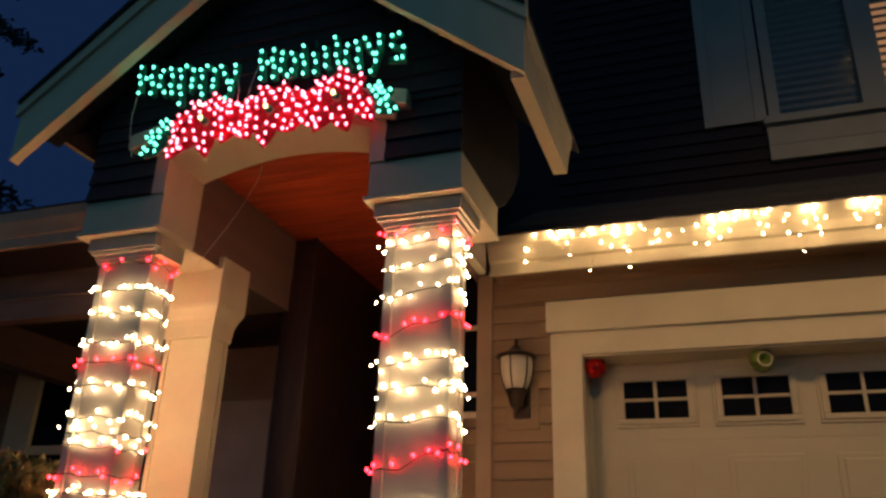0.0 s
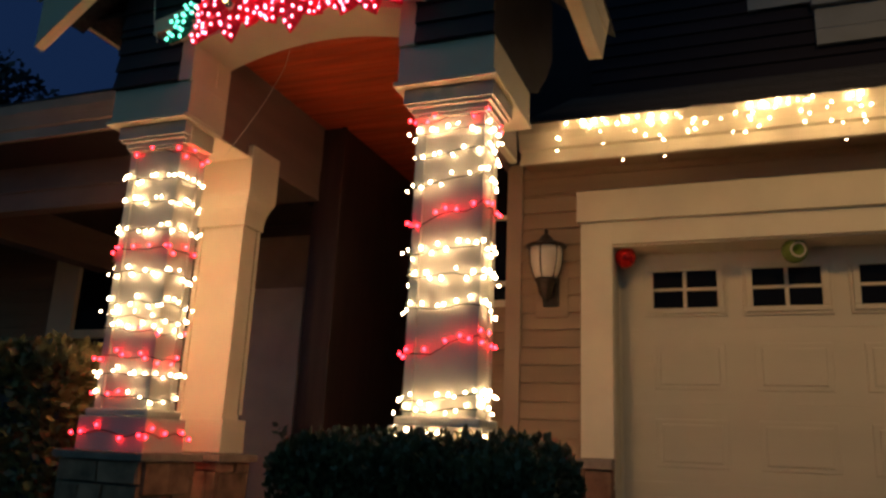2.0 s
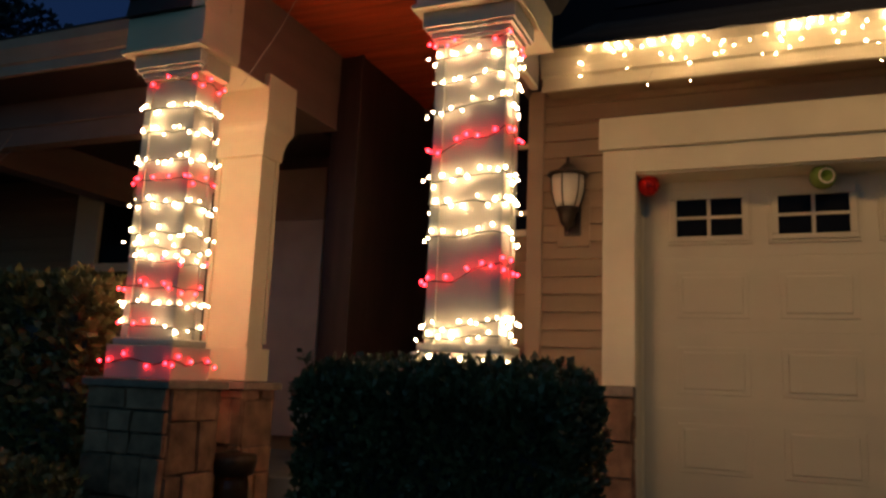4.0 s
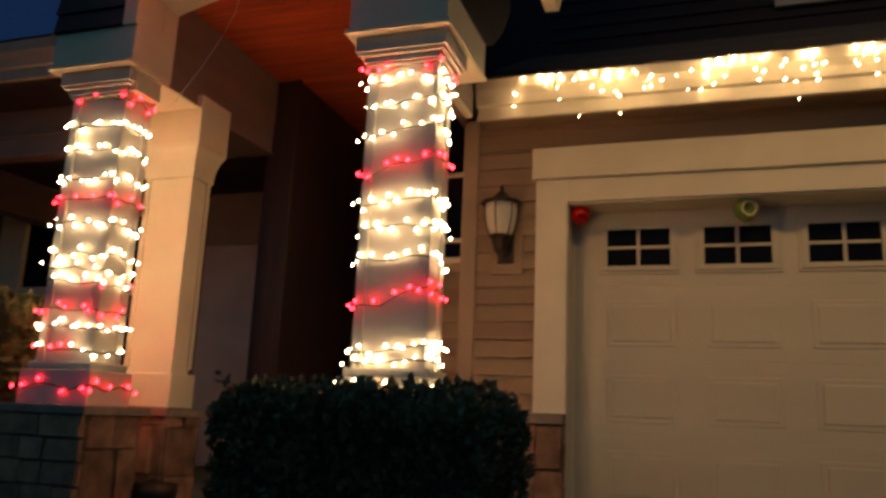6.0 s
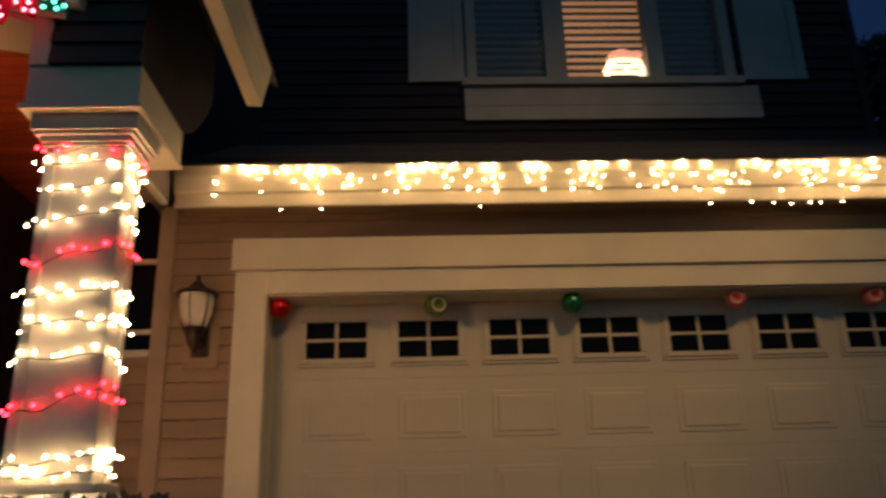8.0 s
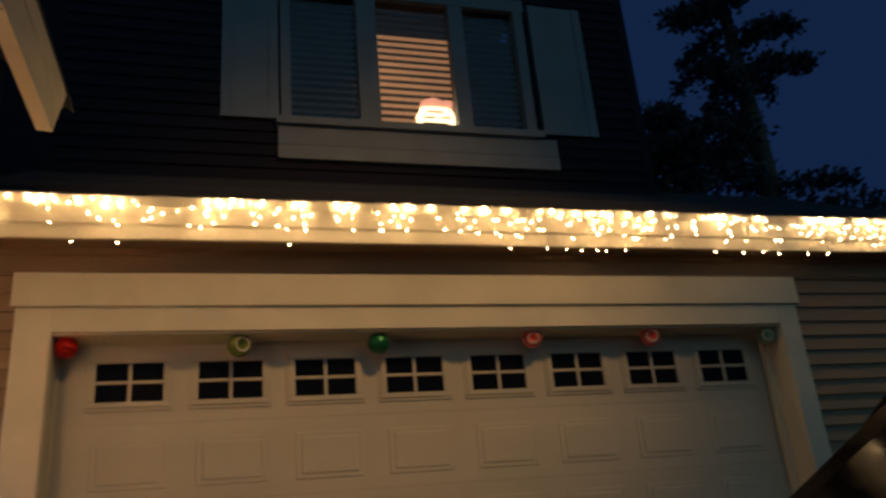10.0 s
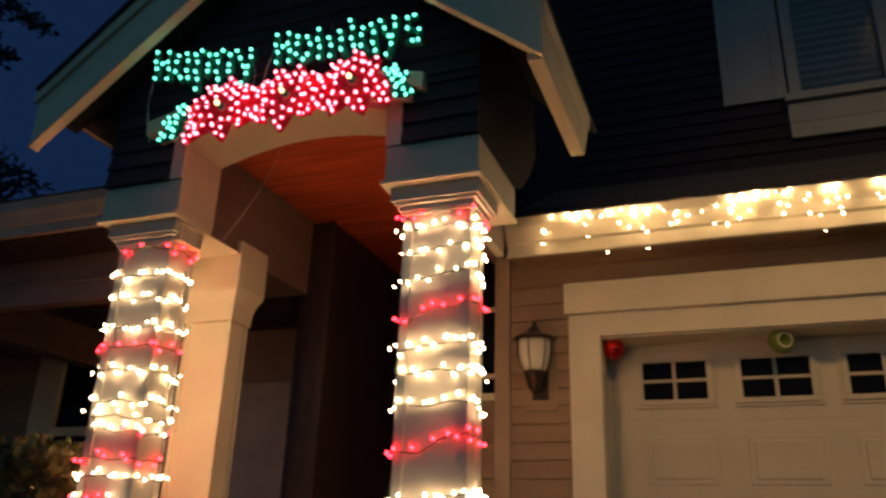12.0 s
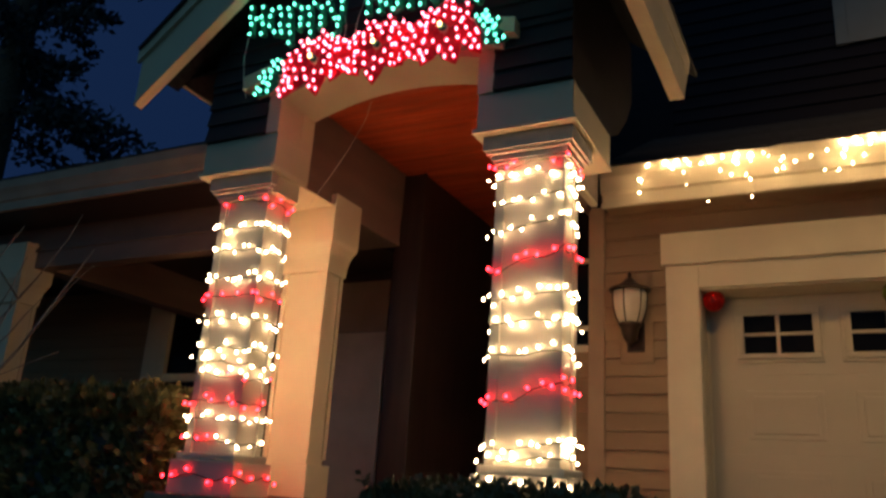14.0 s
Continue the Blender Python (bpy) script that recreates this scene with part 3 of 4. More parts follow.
# stone pedestals
def stones_on(parent, x0, x1, y0, y1, z0, z1, seed):
    """Uneven ledge stones on the faces of a pier."""
    rnd = random.Random(seed)
    part("pier_core", B(x0 + 0.02, x1 - 0.02, y0 + 0.02, y1 - 0.02, z0, z1, 0), MORTAR, parent)
    for face in ("front", "right", "left", "back"):
        a0, a1 = (x0, x1) if face in ("front", "back") else (y0 + 0.022, y1 - 0.022)
        z = z0
        while z < z1 - 0.02:
            h = min(rnd.choice((0.11, 0.15, 0.20, 0.26)), z1 - z)
            if z1 - z - h < 0.05:
                h = z1 - z
            a = a0
            while a < a1 - 0.01:
                w = min(rnd.uniform(0.12, 0.26), a1 - a)
                if a1 - a - w < 0.06:
                    w = a1 - a
                d, g = rnd.uniform(0.0, 0.016), 0.005
                lo, hi = (a + g * 0.6, a + w - g * 0.6)
                if face == "front":
                    bm = B(lo, hi, y0 - d, y0 + 0.03, z + g, z + h - g, 0.007)
                elif face == "back":
                    bm = B(lo, hi, y1 - 0.03, y1 + d, z + g, z + h - g, 0.007)
                elif face == "right":
                    bm = B(x1 - 0.03, x1 + d, lo, hi, z + g, z + h - g, 0.007)
                else:
                    bm = B(x0 - d, x0 + 0.03, lo, hi, z + g, z + h - g, 0.007)
                for v in bm.verts:
                    v.co += Vector((rnd.uniform(-1, 1), rnd.uniform(-1, 1), rnd.uniform(-1, 1))) * 0.006
                part("stone", bm, STONE, parent)
                a += w
            z += h


def pedestal(x, y, hx, hy, seed, z0):
    p = thing("stone_pedestal", (x, y, z0), "stacked brown ledge stone pedestal with a flat cap", "pedestal", "stone pedestals")
    stones_on(p, x - hx, x + hx, y - hy, y + hy, z0, 0.632, seed)
    part("capstone", B(x - hx - 0.03, x + hx + 0.03, y - hy - 0.03, y + hy + 0.03, 0.632, 0.675, 0.008), CAPSTONE, p)


pedestal(CLX, CY + 0.01, 0.255, 0.205, 3, -0.2)
pedestal(CRX, CY + 0.01, 0.255, 0.205, 4, -0.2)
pedestal(-2.455, 2.26, 0.21, 0.16, 5, -0.1)
pedestal(-5.55, 2.36, 0.21, 0.16, 6, -0.1)
pier = thing("stone_wainscot", (-0.33, 3.15, GROUND), "short ledge stone wainscot beside the garage opening", "stone wainscot")
stones_on(pier, -0.80, -0.232, 3.14, 3.21, GROUND - 0.05, 0.675, 9)
part("capstone", B(-0.80, -0.222, 3.105, 3.212, 0.677, 0.738, 0.008), CAPSTONE, pier)


# ---------------------------------------------------------------- porch wing beyond the portico
wing = tagged(thing("eave_porch", kind="structure"), "painted gutter and fascia along the porch wing", "eave")
part("fascia", B(-9.5, BL0 + 0.1, 1.90, 1.935, 2.66, 2.83, 0.004), WING, wing)
part("gutter", prism([(1.90, 2.73), (1.885, 2.74), (1.87, 2.79), (1.85, 2.83), (1.845, 2.895), (1.857, 2.895), (1.90, 2.83)], "x", -9.5, BL0 + 0.1), WING, wing)
part("soffit", B(-9.5, BL0 + 0.1, 1.935, 4.4, 2.655, 2.675, 0), SHADED_WOOD, wing)
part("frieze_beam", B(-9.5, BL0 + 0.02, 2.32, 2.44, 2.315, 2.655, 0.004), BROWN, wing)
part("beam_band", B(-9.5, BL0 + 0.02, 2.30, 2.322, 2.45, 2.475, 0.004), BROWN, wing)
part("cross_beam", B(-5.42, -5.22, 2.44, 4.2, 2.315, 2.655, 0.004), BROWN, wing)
wing_roof = tagged(thing("roof_porch", kind="structure"), "dark shingle roof over the porch wing", "roof")
y = 1.84
while y < 4.6:
    course(wing_roof, -9.6, BL0 + 0.12, y, 2.898 + 0.25 * (y - 1.84), 0.25)
    y += 0.13

entry = tagged(thing("wall_entry", kind="structure"), "dark taupe wall at the back of the porch", "wall")
part("wall_core", B(-9.5, -2.62, 4.22, 4.4, 0.1, 2.66, 0), SIDING, entry)
siding(entry, -9.5, -5.95, 4.2, 0.22, 2.64, SIDING, 0.13)
part("frieze", B(-3.62, -2.62, 4.17, 4.215, 2.535, 2.655, 0), SHADED_WOOD, entry)
part("side_board", B(-3.02, -2.645, 4.17, 4.215, 0.22, 2.53, 0), SHADED_WOOD, entry)
part("corner_board", B(-2.64, -2.53, 4.16, 4.4, 0.22, 3.0), SHADED_WOOD, entry)
part("wall_stub", B(-2.30, -2.085, 2.96, 4.3, 0.2, 2.98, 0.004), SHADED_WOOD, entry)
part("stub_corner", B(-2.10, -2.07, 2.945, 2.98, 0.2, 2.98, 0.004), SHADED_WOOD, entry)
part("entry_side", B(-2.62, -2.53, 4.4, 5.1, 0.1, 3.0, 0), SHADED_WOOD, entry)
part("entry_back", B(-2.53, -0.7, 5.0, 5.1, 0.1, 3.0, 0), SHADED_WOOD, entry)
part("entry_return", B(-1.56, -1.50, 3.42, 5.0, 0.1, 3.0, 0), SIDING, entry)
# the shadow edge on the panel is drawn as two boards
part("upper_panel", B(-3.56, -3.03, 4.150, 4.205, 2.085, 2.555, 0.006), SHADED_PANEL, entry)
part("lower_panel", B(-3.56, -3.03, 4.140, 4.205, 0.22, 2.08, 0.006), LIT_PANEL, entry)
porch_window = tagged(thing("window_porch", (-5.3, 4.2, 1.2), kind="structure"), "dark porch window with a painted frame", "window")
part("pane", B(-5.62, -4.2, 4.19, 4.2, 0.9, 2.4, 0), DARK_GLASS, porch_window)
for a, b_ in ((-5.93, -5.62), (-4.95, -4.86), (-4.2, -4.0)):
    part("window_frame", B(a, b_, 4.14, 4.21, 0.82, 2.5), TRIM, porch_window)
part("window_frame", B(-5.93, -4.0, 4.142, 4.21, 2.4, 2.5), TRIM, porch_window)
part("window_frame", B(-5.62, -4.2, 4.15, 4.21, 1.66, 1.74), TRIM, porch_window)
part("window_sill", B(-5.96, -3.97, 4.10, 4.21, 0.76, 0.82), TRIM, porch_window)

# narrow window between the entry and the garage corner
side_window = tagged(thing("window_side", (-1.2, 3.42, 1.7), kind="structure"), "narrow wood-framed window beside the garage corner", "window")
part("pane", B(-1.50, -0.92, 3.43, 3.44, 1.76, 2.9, 0), DARK_GLASS, side_window)
for z in (1.885, 2.36):
    part("muntin", B(-1.50, -0.92, 3.405, 3.43, z - 0.016, z + 0.016, 0.003), TRIM, side_window)
part("window_sill", B(-1.50, -0.90, 3.39, 3.44, 1.72, 1.765, 0.004), TRIM, side_window)
part("window_frame", B(-0.955, -0.92, 3.40, 3.43, 1.765, 2.9, 0.004), TRIM, side_window)
siding(entry, -1.5, -0.92, 3.42, 0.2, 1.72, SIDING, 0.112)
part("wall_core", B(-1.5, -0.80, 3.43, 3.5, 0.1, 1.72, 0), SIDING, entry)


# ---------------------------------------------------------------- garage door
door = thing("garage_door", (2.28, DY, GROUND), "cream sectional garage door with a row of small windows", "garage door")
SEC = [(GROUND, 0.62), (0.62, 1.09), (1.09, 1.56), (1.56, 2.08)]
for n, (a, b) in enumerate(SEC):
    sec = part("section", B(OX0 - 0.03, OX1 + 0.03, DY, DY + 0.04, a + 0.0004, b - 0.0004, 0.001), DOOR, door)
    for k in range(8):
        x = k * 0.6
        if n < 3:
            z0, z1 = ((0.237, 0.533), (0.707, 0.998), (1.175, 1.465))[n]
            x0, x1 = x - 0.005, x + 0.425
            part("panel_edge", B(x0, x1, DY - 0.005, DY + 0.004, z0, z1, 0.005), DOOR, sec)
            part("panel_field", B(x0 + 0.035, x1 - 0.035, DY - 0.011, DY + 0.002, z0 + 0.03, z1 - 0.03, 0.008), DOOR, sec)
        else:
            x0, x1, z0, z1 = x, x + 0.392, 1.692, 1.932
            bm = bmesh.new()
            for q in ((x0 - 0.04, x1 + 0.04, z1, z1 + 0.035), (x0 - 0.04, x1 + 0.04, z0 - 0.035, z0), (x0 - 0.04, x0, z0, z1), (x1, x1 + 0.04, z0, z1)):
                box(bm, q[0], q[1], DY - 0.020, DY + 0.004, q[2], q[3], 0.006)
            part("window_frame", bm, DOOR, sec)
            bm = bmesh.new()
            for q in ((x0 - 0.058, x1 + 0.058, z1 + 0.035, z1 + 0.052), (x0 - 0.058, x1 + 0.058, z0 - 0.055, z0 - 0.035), (x0 - 0.058, x0 - 0.04, z0 - 0.035, z1 + 0.035), (x1 + 0.04, x1 + 0.058, z0 - 0.035, z1 + 0.035)):
                box(bm, q[0], q[1], DY - 0.010, DY + 0.004, q[2], q[3], 0.004)
            part("outer_moulding", bm, DOOR, sec)
            bm = bmesh.new()
            xm, zm = (x0 + x1) / 2, (z0 + z1) / 2
            box(bm, xm - 0.011, xm + 0.011, DY - 0.014, DY - 0.001, z0, z1, 0.003)
            box(bm, x0, xm - 0.011, DY - 0.0135, DY - 0.0015, zm - 0.010, zm + 0.010, 0.003)
            box(bm, xm + 0.011, x1, DY - 0.0135, DY - 0.0015, zm - 0.010, zm + 0.010, 0.003)
            part("muntin", bm, DOOR, sec)
            for (a0, a1) in ((x0, xm - 0.011), (xm + 0.011, x1)):
                for (c0, c1) in ((z0, zm - 0.01), (zm + 0.01, z1)):
                    part("pane", B(a0, a1, DY - 0.004, DY + 0.002, c0, c1, 0), DARK_GLASS, sec)

# ornaments hanging from the garage head
BALLS = ((-0.155, 2.005, 0.068, BALL_RED, "red glitter ball ornament"), (0.845, 2.0, 0.075, BALL_LIME, "lime green mirrored ornament"),
         (1.735, 2.0, 0.072, BALL_GREEN, "dark green ball ornament"), (2.82, 2.012, 0.066, BALL_PINK, "pink mirrored ornament"),
         (3.74, 2.012, 0.070, BALL_PINK, "rose mirrored ornament"), (4.72, 2.005, 0.072, BALL_SAGE, "pale sage mirrored ornament"))


def open_end(bm, count):
    """Takes the last faces, the caps, off a turned shape."""
    bm.faces.ensure_lookup_table()
    for f in list(bm.faces)[-count:]:
        bm.faces.remove(f)


for x, z, r, mat, label in BALLS:
    o = thing("ornament", (x, 3.31, z), label + " hanging from the garage head", "ornament", "ball ornaments")
    centre = Vector((x, 3.31, z))
    if "glitter" in label:
        # a ball set with small uneven facets
        bm = bmesh.new()
        bmesh.ops.create_icosphere(bm, subdivisions=4, radius=r)
        facet = random.Random(77)
        for v in bm.verts:
            v.co *= 1 + facet.uniform(-0.035, 0.035)
        bmesh.ops.translate(bm, verts=bm.verts[:], vec=centre)
        part("ball", bm, mat, o)
    elif "mirrored" in label:
        # a hollow reflector: the ball is cut open towards its face, with a rolled rim and a faceted cup inside
        face = Vector((0.28, -0.93, -0.12) if x < 1 else (-0.25, -0.93, -0.15)).normalized()
        turn = face.to_track_quat("Z", "Y").to_matrix().to_4x4()
        shell = [(r * math.sin(q), -r * math.cos(q)) for q in [0.02 + 2.42 * k / 14 for k in range(15)]]
        lip = shell[-1]
        shell += [(lip[0] - 0.004, lip[1] + 0.004), (lip[0] - 0.010, lip[1] + 0.003)]
        bm = lathe(shell, (0, 0, 0), 28)
        open_end(bm, 1)
        bmesh.ops.transform(bm, matrix=Matrix.Translation(centre) @ turn, verts=bm.verts[:])
        ball = part("ball", bm, mat, o, smooth=True)
        bm = lathe([(lip[0] - 0.002, lip[1] + 0.0045), (lip[0] - 0.012, lip[1] + 0.007), (lip[0] - 0.012, lip[1] + 0.0042)], (0, 0, 0), 28)
        open_end(bm, 2)
        bmesh.ops.transform(bm, matrix=Matrix.Translation(centre) @ turn, verts=bm.verts[:])
        part("rim", bm, RIM, ball, "pale glossy rim", smooth=True)
        cup = bmesh.new()
        bmesh.ops.create_cone(cup, cap_ends=False, segments=9, radius1=lip[0] - 0.012, radius2=0.006, depth=0.035, matrix=Matrix.Translation((0, 0, lip[1] - 0.012)) @ Matrix.Diagonal((1, 1, -1, 1)))
        bmesh.ops.transform(cup, matrix=Matrix.Translation(centre) @ turn, verts=cup.verts[:])
        part("reflector_cup", cup, mat, ball, "faceted mirrored cup")
    else:
        bm = bmesh.new()
        bmesh.ops.create_uvsphere(bm, u_segments=28, v_segments=18, radius=r, matrix=Matrix.Translation(centre))
        part("ball", bm, mat, o, smooth=True)
    part("cap", lathe([(0.012, 0), (0.013, 0.012), (0.009, 0.016)], (x, 3.31, z + r - 0.003), 12), SILVER, o, smooth=True)
    part("hook", tube([(x, 3.31, z + r + 0.01), (x, 3.31, max(z + r + 0.02, 2.056))], 0.0018), SILVER, o)

# ---------------------------------------------------------------- wall lantern
LX, LY = -0.625, 3.085
lamp = thing("wall_lantern", (LX, GY, 1.7), "bronze wall lantern with frosted glass, unlit", "wall lamp")
part("roof", lathe([(0.005, 2.165), (0.014, 2.15), (0.010, 2.132), (0.018, 2.122), (0.035, 2.105), (0.055, 2.082), (0.095, 2.062), (0.128, 2.050), (0.128, 2.040), (0.105, 2.034)], (LX, LY, 0), 28), BRONZE, lamp, smooth=True)
part("glass", lathe([(0.100, 2.036), (0.103, 1.99), (0.098, 1.93), (0.082, 1.87), (0.062, 1.826)], (LX, LY, 0), 28), FROST, lamp, smooth=True)
for k in range(6):
    a = k * math.tau / 6 + 0.4
    part("cage_bar", tube([(LX + r * math.cos(a), LY + r * math.sin(a), z) for r, z in ((0.104, 2.036), (0.107, 1.99), (0.102, 1.93), (0.086, 1.87), (0.066, 1.826))], 0.0045), BRONZE, lamp, smooth=True)
part("cup", lathe([(0.070, 1.832), (0.072, 1.818), (0.058, 1.806), (0.050, 1.77), (0.042, 1.735), (0.020, 1.71), (0.008, 1.69), (0.004, 1.68)], (LX, LY, 0), 24), BRONZE, lamp, smooth=True)
part("arm", tube([(LX, LY, 1.76), (LX + 0.01, LY + 0.05, 1.735), (LX + 0.01, GY - 0.02, 1.76)], 0.018, 10), BRONZE, lamp, smooth=True)
part("backplate", B(LX - 0.045, LX + 0.065, GY - 0.035, GY - 0.012, 1.67, 1.86, 0.01), BRONZE, lamp)
part("mounting_block", B(LX - 0.09, LX + 0.12, GY - 0.026, GY - 0.004, 1.60, 1.93, 0.006), SIDING, lamp)

siding(garage_wall, -0.815, -0.426, GY, 0.74, 2.44, SIDING, 0.112)
siding(garage_wall, -0.815, 6.2, GY, 2.44, 2.61, SIDING, 0.112)
siding(garage_wall, 4.957, 6.2, GY, 0.74, 2.44, SIDING, 0.112)
siding(garage_wall, -0.815, -0.23, GY - 0.0, 0.64, 0.74, SIDING, 0.1)


# ---------------------------------------------------------------- string lights
M_WARM = [bulb_mesh("warm_bulb", r, GLOW_WARM) for r in (0.0056, 0.0072, 0.0088)]
M_ICICLE = [bulb_mesh("icicle_bulb", r, GLOW_ICICLE) for r in (0.0045, 0.0065, 0.0065, 0.0115)]
M_RED = bulb_mesh("red_bulb", 0.0078, GLOW_RED)
M_PINK = bulb_mesh("red_sign_bulb", 0.0078, GLOW_PINK)
M_GREEN = bulb_mesh("green_sign_bulb", 0.0085, GLOW_GREEN)
M_GOLD = bulb_mesh("amber_sign_bulb", 0.012, GLOW_GOLD)


def wrap(cx, cy, half, deep, rows, seed, label):
    """A string wound round a square column: one turn a row, of (height, fall to the side, colour, wave, bulbs a side)."""
    rnd = random.Random(seed)
    string = thing("string_lights", (cx, cy, rows[-1][0]), label, "string lights", "wound string lights")
    path = []
    for z, fall, colour, wave, count in rows:
        grow = 0.045 if z < 0.88 else 0.0
        h = half + grow + 0.006
        g = deep + grow + 0.006
        corners = [(-h, -g), (h, -g), (h, g), (-h, g)]
        for s in range(4):
            (x0, y0), (x1, y1) = corners[s], corners[(s + 1) % 4]
            n = (Vector((x1 - x0, y1 - y0, 0)).normalized()).cross(Vector((0, 0, 1)))
            zs = (z - fall / 2, z + fall / 2, z + fall / 3, z - fall / 3, z - fall / 2)
            phase = rnd.uniform(0, 6)
            for k in range(8):
                u = k / 8
                zz = zs[s] * (1 - u) + zs[s + 1] * u + wave * math.sin(u * 9 + phase) + rnd.uniform(-0.004, 0.004)
                path.append((cx + x0 + (x1 - x0) * u, cy + y0 + (y1 - y0) * u, zz))
            count += s == 0 and colour == "w"
            per = (count, max(2, round(count * 0.65)), round(count * 1.25), max(2, round(count * 0.8)))[s]
            for k in range(per):
                u = min(0.97, max(0.03, (k + 0.5 + rnd.uniform(-0.38, 0.38)) / per))
                zz = zs[s] * (1 - u) + zs[s + 1] * u + wave * math.sin(u * 9 + phase)
                up = rnd.choice((1, 1, -1))
                out = rnd.uniform(0.003, 0.012)
                mesh = {"w": rnd.choice(M_WARM), "r": M_RED}[colour if colour in "wr" else rnd.choice("wwr")]
                hang_bulb(mesh, string, (cx + x0 + (x1 - x0) * u + n.x * out, cy + y0 + (y1 - y0) * u + n.y * out, zz + up * rnd.uniform(0.006, 0.030)), (rnd.uniform(-40, 40), rnd.uniform(-40, 40), 0))
            if rnd.random() < 0.5:
                out = rnd.uniform(0.004, 0.03)
                d = Vector((x1, y1, 0)).normalized()
                hang_bulb({"w": M_WARM[0], "r": M_RED}[colour if colour in "wr" else rnd.choice("wr")], string, (cx + x1 + d.x * out, cy + y1 + d.y * out, zs[s + 1] + rnd.uniform(-0.02, 0.025)))
    part("wire", tube(path, 0.0032, 4), WIRE, string)
    return string


H, D = CW / 2, CD / 2
wrap(CRX, CY, H, D, [(2.29, 0.03, "r", 0.012, 4), (2.225, 0.025, "w", 0.004, 6), (2.11, 0.05, "w", 0.005, 5), (1.975, 0.06, "w", 0.004, 5), (1.805, 0.10, "r", 0.016, 5),
                  (1.64, 0.03, "w", 0.006, 7), (1.52, 0.01, "w", 0.006, 6), (1.37, 0.02, "w", 0.008, 5), (1.19, 0.10, "r", 0.016, 5), (0.965, 0.04, "w", 0.006, 8),
                  (0.915, 0.02, "w", 0.006, 5), (0.80, -0.03, "w", 0.012, 5), (0.74, 0.02, "w", 0.008, 3)], 11, "warm white and red string lights wound round a column")
wrap(CLX, CY, H, D, [(2.295, -0.03, "r", 0.014, 4), (2.13, -0.01, "w", 0.004, 6), (2.00, -0.01, "w", 0.006, 6), (1.84, -0.01, "w", 0.005, 6), (1.73, 0.0, "r", 0.004, 4),
                  (1.605, -0.01, "w", 0.005, 5), (1.44, -0.01, "w", 0.008, 5), (1.36, -0.02, "w", 0.008, 4), (1.29, -0.03, "m", 0.010, 5), (1.15, -0.01, "r", 0.005, 5),
                  (1.06, -0.01, "w", 0.006, 5), (0.945, -0.02, "m", 0.006, 5), (0.76, 0.0, "r", 0.012, 4)], 12, "warm white and red string lights wound down a column")

# icicle lights along the gutter: two strings end to end
def icicle_string(x0, x1, seed, gap, longer, loose):
    rnd = random.Random(seed)
    icicles = thing("icicle_lights", (x0, 2.9, 2.6), "warm white icicle string lights along the gutter", "string lights", "icicle strings")
    main, x = [], x0
    while x < x1:
        main.append((x, 2.905 + rnd.uniform(-0.006, 0.006), 2.822 + rnd.uniform(-0.012, 0.008)))
        x += 0.06
    part("wire", tube(main, 0.0022, 4), WHITE_WIRE, icicles)
    x = x0 + 0.02
    while x < x1:
        drop = rnd.choice((0.03, 0.06, 0.10, 0.13, 0.15, 0.17, 0.20)) * longer
        sway = rnd.uniform(-0.09, 0.09)
        part("drop_wire", tube([(x, 2.903, 2.822), (x + sway * 0.5, 2.897, 2.82 - drop * 0.5), (x + sway, 2.90, 2.82 - drop)], 0.0014, 3), WHITE_WIRE, icicles)
        n = max(1, round(drop / 0.08))
        for k in range(n):
            u = (k + 1) / n
            hang_bulb(rnd.choice(M_ICICLE[:3]), icicles, (x + sway * u + rnd.uniform(-0.03, 0.03), 2.892 + rnd.uniform(-0.01, 0.006), 2.812 - drop * u + rnd.uniform(-0.02, 0.012)), (rnd.uniform(-50, 50), rnd.uniform(-50, 50), 0))
        # bulbs bunched close to the lip of the gutter
        for k in range(rnd.choice((0, 0, 1, 2))):
            hang_bulb(rnd.choice(M_ICICLE), icicles, (x + rnd.uniform(-0.05, 0.05), 2.902, 2.796 + rnd.uniform(-0.014, 0.014)), (0, 90, rnd.uniform(-20, 20)))
        if rnd.random() < loose:
            q = rnd.uniform(-0.05, 0.05)
            part("drop_wire", tube([(x, 2.903, 2.62), (x + q * 0.5, 2.93, 2.575), (x + q, 2.935, 2.545 - abs(q) * 0.3)], 0.0014, 3), WHITE_WIRE, icicles)
            hang_bulb(M_ICICLE[0], icicles, (x + q, 2.935, 2.542 - abs(q) * 0.3), (rnd.uniform(-60, 60), 0, 0))
        x += rnd.uniform(*gap)


icicle_string(-0.52, 2.50, 21, (0.040, 0.085), 0.98, 0.06)
icicle_string(2.50, 6.40, 22, (0.036, 0.075), 1.0, 0.22)


